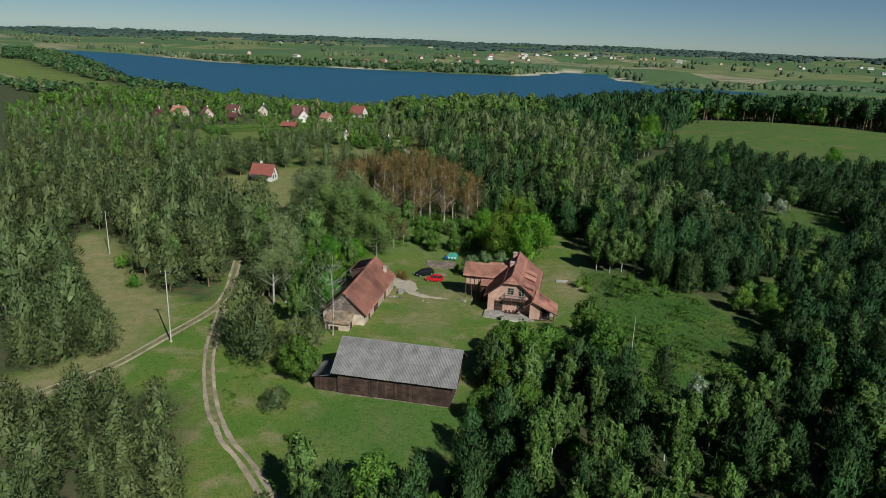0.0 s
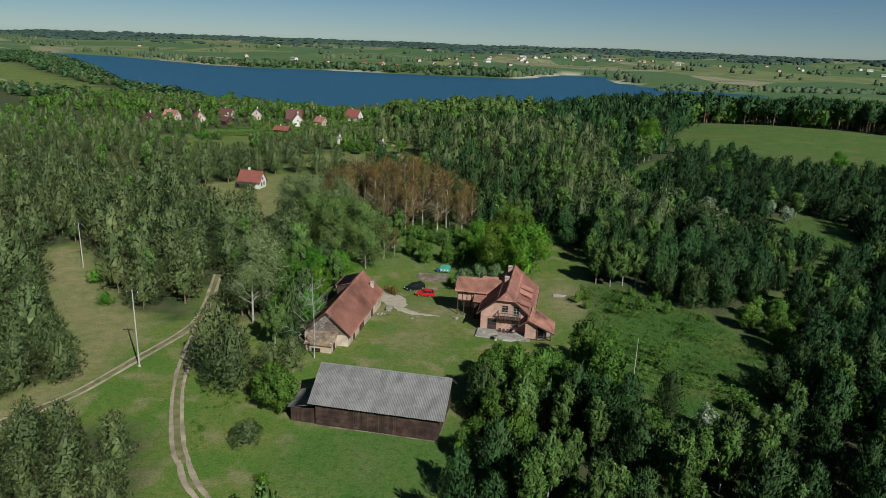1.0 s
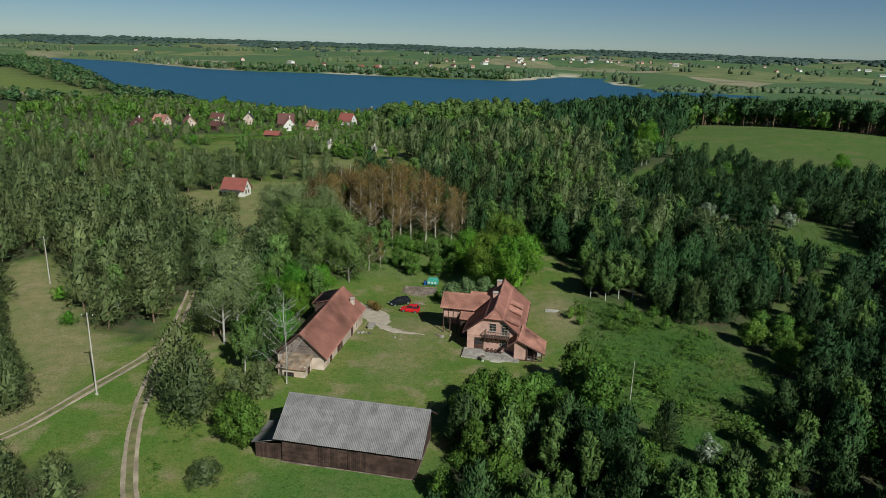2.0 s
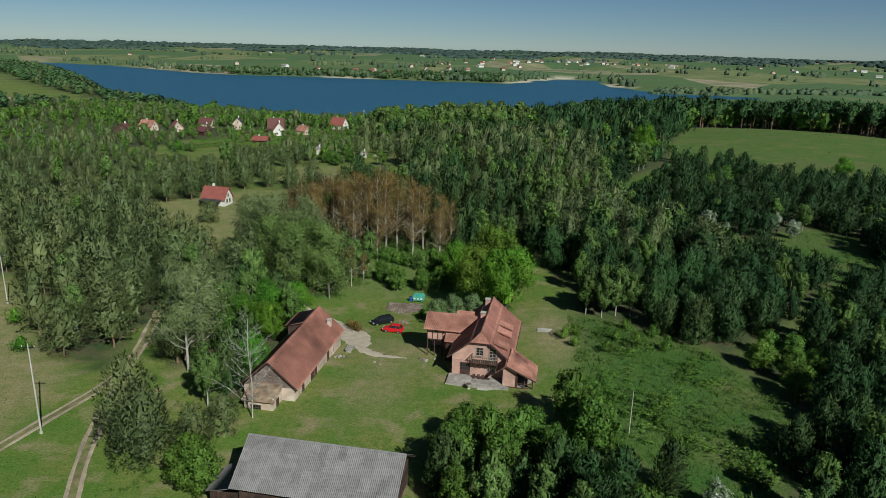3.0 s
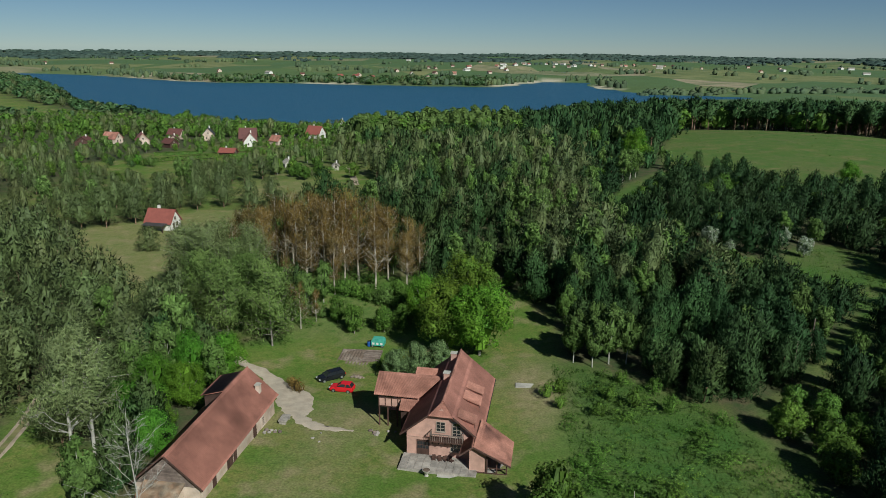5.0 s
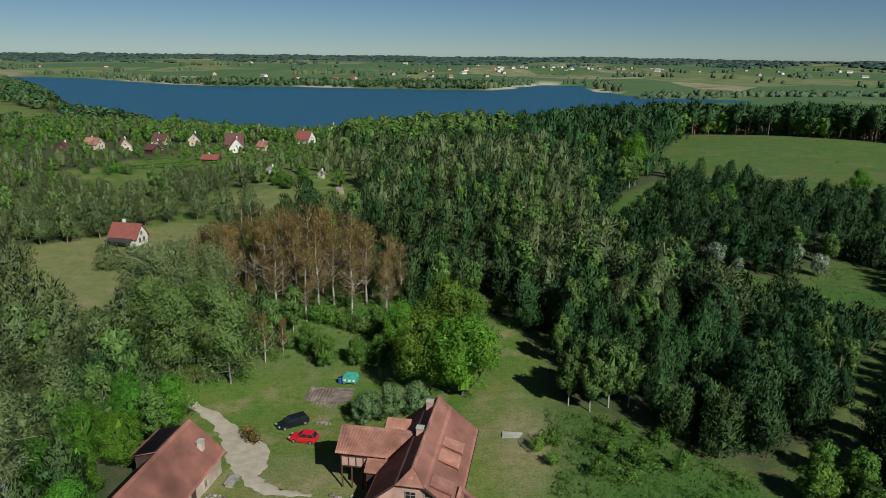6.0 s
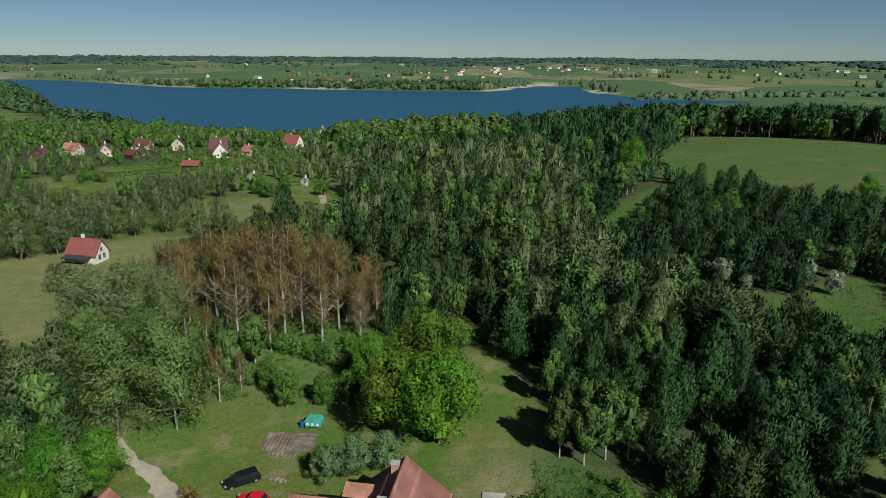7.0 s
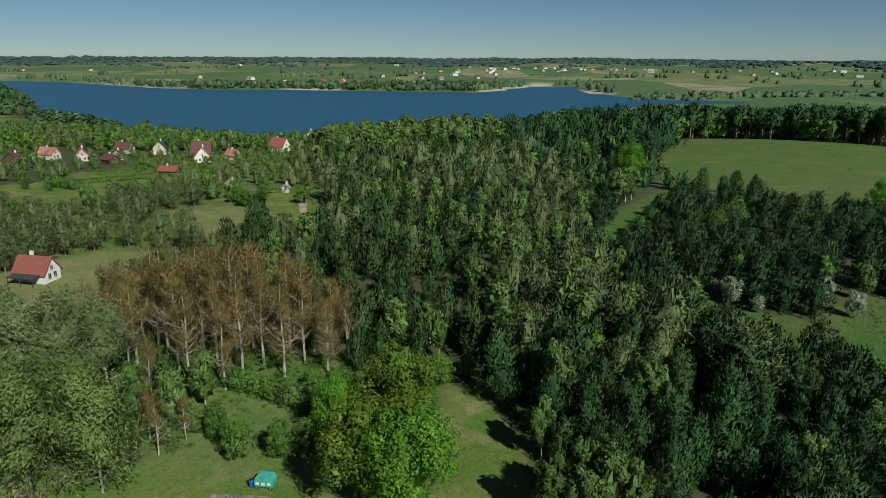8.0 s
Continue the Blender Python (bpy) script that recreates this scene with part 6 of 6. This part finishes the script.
def compost_store(x, y):
    g = ground_at(x, y)
    b = thing("covered_cart", pose(x, y, g, 0, 0, -8), "turquoise sheeted garden cart beside the vegetable bed", "cart")
    bm = prism([(-1.2, 0.25), (1.2, 0.25), (1.25, 1.1), (0.95, 1.6), (-0.95, 1.6), (-1.25, 1.1)], -0.8, 0.8)
    bmesh.ops.bevel(bm, geom=bm.edges[:], offset=0.08, segments=2, affect="EDGES")
    part("sheeting", bm, M["green_paint"], b)
    for i, px in enumerate((-0.75, 0, 0.75)):
        part("patch", box(px - 0.22, px + 0.22, -0.83, -0.805, 0.55, 0.95, 0.008), M["white"], b, "pale faded patch")
    for px in (-0.9, 0.9):
        for s in (-1, 1):
            wheel(b, px, s * 0.7, 0.26, s)
    d = thing("barrel", pose(x - 1.75, y - 0.2, g), "blue plastic barrel beside the cart", "barrel")
    bm = bmesh.new()
    for z0, z1, r0, r1 in ((0, 0.12, 0.27, 0.31), (0.12, 0.85, 0.31, 0.31), (0.85, 0.98, 0.31, 0.25)):
        rod(bm, (0, 0, z0), (0, 0, z1), r0, r1, 14)
    part("body", bm, M["blue_paint"], d)
    part("lid", rod(bmesh.new(), (0, 0, 0.982), (0, 0, 1.02), 0.26, sides=14), M["iron"], d)


compost_store(0.2, 168.4)


def pole(x, y, h, name, label, arms=True, lean=0.0, r=0.13, material="concrete"):
    p = thing(name, pose(x, y, ground_at(x, y), 0, lean), label, "pole")
    part("shaft", rod(bmesh.new(), (0, 0, -0.5), (0, 0, h), r, r * 0.6, 10), M[material], p)
    if arms:
        a = part("crossarm", box(-0.9, 0.9, -0.06, 0.06, h - 0.55, h - 0.43), M["iron"], p)
        for px in (-0.8, 0.0, 0.8):
            part("insulator", rod(bmesh.new(), (px, 0, h - 0.43), (px, 0, h - 0.22), 0.05, 0.035, 8), M["white"], a)
        part("footing", rod(bmesh.new(), (0, 0, -0.4), (0, 0, 0.25), 0.24, 0.2, 10), M["concrete"], p)
    return p


pole(-44.4, 106.1, 12.6, "power_pole", "tall concrete power pole with iron crossarm")
pole(-77.5, 150.0, 10.0, "power_pole", "concrete power pole at the wood's edge")
pole(32.6, 112.0, 6.5, "pole", "slender pale pole on the meadow", arms=False, r=0.07)
pole(66.5, 150.0, 7.0, "pole", "wooden pole in the clearing", arms=False, r=0.1, material="plank_grey")
pole(74.0, 160.0, 7.0, "pole", "wooden pole in the clearing", arms=False, r=0.1, material="plank_grey")


def scatter_stones(name, x, y, many, spread, label, seed):
    rng = random.Random(seed)
    g = thing(name, pose(x, y, ground_at(x, y)), label, "stones")
    for _ in range(many):
        bm = bmesh.new()
        bmesh.ops.create_icosphere(bm, subdivisions=1, radius=1.0)
        for v in bm.verts:
            v.co *= rng.uniform(0.75, 1.15)
        s = rng.uniform(0.15, 0.42)
        px, py = rng.gauss(0, spread), rng.gauss(0, spread * 0.7)
        bmesh.ops.transform(bm, verts=bm.verts[:], matrix=pose(px, py, ground_at(x + px, y + py) - ground_at(x, y) + s * 0.25, 0, 0, rng.uniform(0, 360)) @ Matrix.Diagonal((s, s * 0.8, s * 0.6, 1)))
        part("stone", bm, M["soil" if seed == 3 else "stone" if seed == 5 else "plank_grey" if rng.random() < 0.4 else "stone"], g)


scatter_stones("rubble_heap", -9.9, 133.6, 9, 0.7, "pale rubble heap against the cowshed", 1)
scatter_stones("rubble_heap", 4.0, 134.6, 14, 0.8, "heap of stones and firewood at the wing", 2)
scatter_stones("fire_ring", -1.8, 154.0, 12, 0.55, "ring of stones on the lawn", 3)
scatter_stones("stones", -4.5, 131.0, 3, 1.4, "loose stones in the grass", 5)


def plain_things():
    s = thing("stone_slab", pose(25.2, 148.6, ground_at(25.2, 148.6), 0, 0, -5), "pale concrete slab in the grass", "slab")
    part("slab", box(-1.5, 1.5, -0.75, 0.75, -0.1, 0.08, 0.02), M["concrete"], s)
    t = thing("planter", pose(11.0, 124.4, ground_at(11.0, 124.4)), "white urn planter before the terrace", "planter")
    bm = rod(bmesh.new(), (0, 0, 0), (0, 0, 0.3), 0.28, 0.18, 14)
    rod(bm, (0, 0, 0.3), (0, 0, 0.85), 0.2, 0.5, 14)
    part("urn", bm, M["concrete"], t)
    part("soil", rod(bmesh.new(), (0, 0, 0.852), (0, 0, 0.87), 0.44, 0.44, 14), M["soil"], t)
    for i in range(4):
        c = thing("garden_chair", pose(11.8 + 0.75 * i, 127.3 - 0.1 * i, ground_at(8.3, 128.9) + 0.25, 0, 0, 15 * i), "dark wooden chair on the terrace", "chair", "chairs on the terrace")
        part("seat", box(-0.23, 0.23, -0.23, 0.23, 0.42, 0.46), M["timber"], c)
        part("backrest", box(-0.23, 0.23, 0.19, 0.23, 0.47, 0.95), M["timber"], c)
        for px in (-0.2, 0.2):
            for py in (-0.2, 0.2):
                part("leg", box(px - 0.025, px + 0.025, py - 0.025, py + 0.025, 0, 0.42), M["timber"], c)
    w = thing("bench", pose(-9.3, 136.8, ground_at(-9.3, 136.8), 0, 0, -7), "grey stone bench against the cowshed", "bench")
    part("seat", box(-0.6, 0.6, -1.0, 1.0, 0.4, 0.62, 0.03), M["stone"], w)
    for py in (-0.8, 0.8):
        part("leg", box(-0.45, 0.45, py - 0.15, py + 0.15, -0.1, 0.4), M["stone"], w)


plain_things()


# ---- bushes and grass ----
def bush(x, y, h, material, label, seed, wide=1.1):
    stem, (v, q, n) = broadleaf(seed, 360, wide=0.52 * wide, bare=0.0, clumps=16, size=0.9)
    b = thing("bush", pose(x, y, ground_at(x, y)) @ Matrix.Scale(h / 10, 4), label, "bush")
    part("stems", mesh_of("stems", *stem, M["bark_grey"]), None, b)
    part("leaves", mesh_of("leaves", v, q, M[material], n), None, b)


for i, (x, y, h, mt, label) in enumerate((
    (-9.9, 147.2, 2.0, "aspen", "brown-leaved bush beside the drive"), (-11.0, 149.0, 1.8, "aspen", "brown-leaved bush beside the drive"),
    (-17.0, 78.6, 1.7, "lime", "small bright green bush on the meadow"), (30.0, 146.0, 2.6, "broad", "dark bush at the path"), (29.5, 141.0, 2.0, "broad", "green bush at the path"),
    (34.6, 139.0, 2.4, "broad", "green bush in the tall grass"), (40.2, 141.3, 2.8, "broad", "green bush in the tall grass"), (44.9, 139.7, 2.6, "broad", "green bush in the tall grass"),
    (39.7, 149.0, 2.0, "broad", "green bush in the tall grass"), (44.3, 146.0, 2.2, "broad", "green bush in the tall grass"), (37.0, 143.5, 2.2, "broad", "green bush in the tall grass"),
    (28.5, 102.0, 2.5, "broad", "green bush in the tall grass"), (28.1, 144.4, 2.4, "broad", "dark bush at the path"),
    (7.5, 93.0, 2.4, "broad", "green bush at the barn's end"), (8.5, 96.5, 2.8, "broad", "green bush at the barn's end"), (-24.0, 100.5, 1.9, "pine", "low green bush beside the young pine"),
    (1.5, 157.5, 1.8, "broad", "green bush at the wing"), (-70.0, 141.0, 3.2, "lime", "bright green undergrowth at the wood's edge"), (-62.0, 130.0, 2.8, "lime", "bright green undergrowth at the wood's edge"),
)):
    bush(x, y, h, mt, label, 40 + i, 1.2)
for i in range(46):
    x, y = -190 + 125 * ((i * 0.618 + 0.15) % 1), 346 + 125 * ((i * 0.3819 + 0.4 + 0.07 * math.sin(i)) % 1)
    if inside(GARDENS, x, y):
        bush(x, y, 2.0 + 3.2 * ((i * 0.57) % 1), ("broad", "pine", "lime", "birch", "broad")[i % 5], "green garden shrub among the village plots", 160 + i, 0.9 + 0.5 * ((i * 0.33) % 1))
for i in range(22):
    x, y = -17 + 26 * ((i * 0.618) % 1), 179 + 13 * ((i * 0.382 + 0.2) % 1)
    bush(x, y, 2.0 + 2.2 * ((i * 0.71) % 1), ("broad", "birch", "birch", "broad")[i % 4], "green shrub in the overgrown garden", 80 + i, 1.1)


def hedge(x0, y0, x1, y1, h, seed):
    """A clipped garden hedge along a line."""
    rng = np.random.default_rng(seed)
    L = math.hypot(x1 - x0, y1 - y0)
    n = int(L * 45)
    s, a, r = rng.uniform(0, L, n), rng.uniform(0, math.pi, n), rng.uniform(0.8, 1.05, n)
    o = np.stack([0 * a, np.cos(a), np.sin(a)], 1)
    at = np.stack([s, 0.6 * r * np.cos(a), h * r * np.sin(a)], 1)
    v, q = blades(rng, at, np.cross(o, rng.normal(size=o.shape)), 0.5, 0.45, o, 0.45)
    t = thing("hedge", pose(x0, y0, ground_at(x0, y0), 0, 0, math.degrees(math.atan2(y1 - y0, x1 - x0))), "clipped green hedge between village gardens", "hedge")
    part("leaves", mesh_of("leaves", v, turned_to(v, q, o), M["broad"], np.repeat(o, 3, 0)), None, t)


for i, (x0, y0, x1, y1) in enumerate(((-130, 371, -104, 391), (-104, 392, -86, 404), (-114, 419, -92, 428), (-46, 349, -34, 352), (-140, 400, -118, 408), (-98, 356, -80, 366))):
    hedge(x0, y0, x1, y1, 1.7, 300 + i)


def grass():
    rng = np.random.default_rng(5)
    bits = []
    for poly, many, tall in ((MEADOW, 14000, 0.42), (YARD, 9000, 0.22), (EAST_GLADE, 3500, 0.5), (TRACKS, 3500, 0.3), (EAST_PATH, 2500, 0.6)):
        p = np.array(poly, float)
        x, y = rng.uniform(p[:, 0].min(), p[:, 0].max(), many * 3), rng.uniform(p[:, 1].min(), p[:, 1].max(), many * 3)
        ok = inside(poly, x, y)
        if poly is YARD:
            ok &= (y < 89) | (y > 160)
        x, y = x[ok][:many], y[ok][:many]
        at = np.stack([x, y, height(x, y) - 0.03], 1)
        way = rng.normal(0, 0.45, at.shape) + (0, 0, 1)
        bits.append(blades(rng, at, way, tall, tall * 0.4))
    v, q = joined(bits)
    q = turned_to(v, q, np.array([0, 0, 1.0]))
    up = np.repeat(rng.normal(0, 0.25, (len(q), 3)) + (0, 0, 1), 3, 0)
    tagged(new("meadow_grass", mesh_of("meadow_grass", v, q, M["grass_blade"], up / np.linalg.norm(up, axis=1, keepdims=True))), "tufts of tall green meadow grass", "grass", kind="stuff")


grass()


def weeds():
    """Nettles, young scrub and tussocks that cannot be told apart, in the meadow, the glades and under the aspens."""
    rng = np.random.default_rng(17)
    kit = [broadleaf(300 + i, 60, wide=0.75, bare=0.0, clumps=21, inner=0.0, size=0.8)[1] for i in range(6)]
    out = {"grass_blade": [], "broad": []}
    for poly, many, low, high in ((MEADOW, 620, 0.35, 1.5), (EAST_GLADE, 160, 0.3, 0.9), (EAST_PATH, 120, 0.4, 1.3), (NORTH_GLADE, 110, 0.4, 1.5),
                                  ([(-38, 180), (-22, 172), (-8, 176), (10, 178), (12, 204), (-36, 210)], 420, 0.5, 2.0), ([(-34, 100), (-27, 84), (-24, 110), (-28, 128)], 90, 0.2, 0.6),
                                  ([(5, 82), (9, 92), (30, 100), (28, 112), (6, 110), (6, 98)], 150, 0.4, 1.4), (HILL_MEADOW, 240, 0.3, 0.9)):
        p = np.array(poly, float)
        x, y = rng.uniform(p[:, 0].min(), p[:, 0].max(), many * 3), rng.uniform(p[:, 1].min(), p[:, 1].max(), many * 3)
        ok = inside(poly, x, y) & (wavy(x, y, 11, 0.4) + rng.normal(0, 0.35, x.shape) > -0.1)
        for a, b, c, d in BUILT:
            ok &= ~((x > a) & (x < b) & (y > c) & (y < d))
        for px, py in zip(x[ok][:many], y[ok][:many]):
            v, q, n = kit[rng.integers(6)]
            h = rng.uniform(low, high) * (0.7 + 0.5 * float(wavy(px, py, 23, 1.1)))
            if h > 0.15:
                s = np.array([h * 1.5, h * 1.5, h]) / 10 * rng.uniform(0.8, 1.3, 3)
                out["grass_blade" if rng.uniform() < 0.65 else "broad"].append((v * s + (px, py, ground_at(px, py)), q, n))
    for key, pieces in out.items():
        v, q, n = crown_of(pieces)
        tagged(new("weeds", mesh_of("weeds", v, q, M[key], n)), "rank weeds, nettles and young scrub in the grass", "weeds", kind="stuff")


weeds()
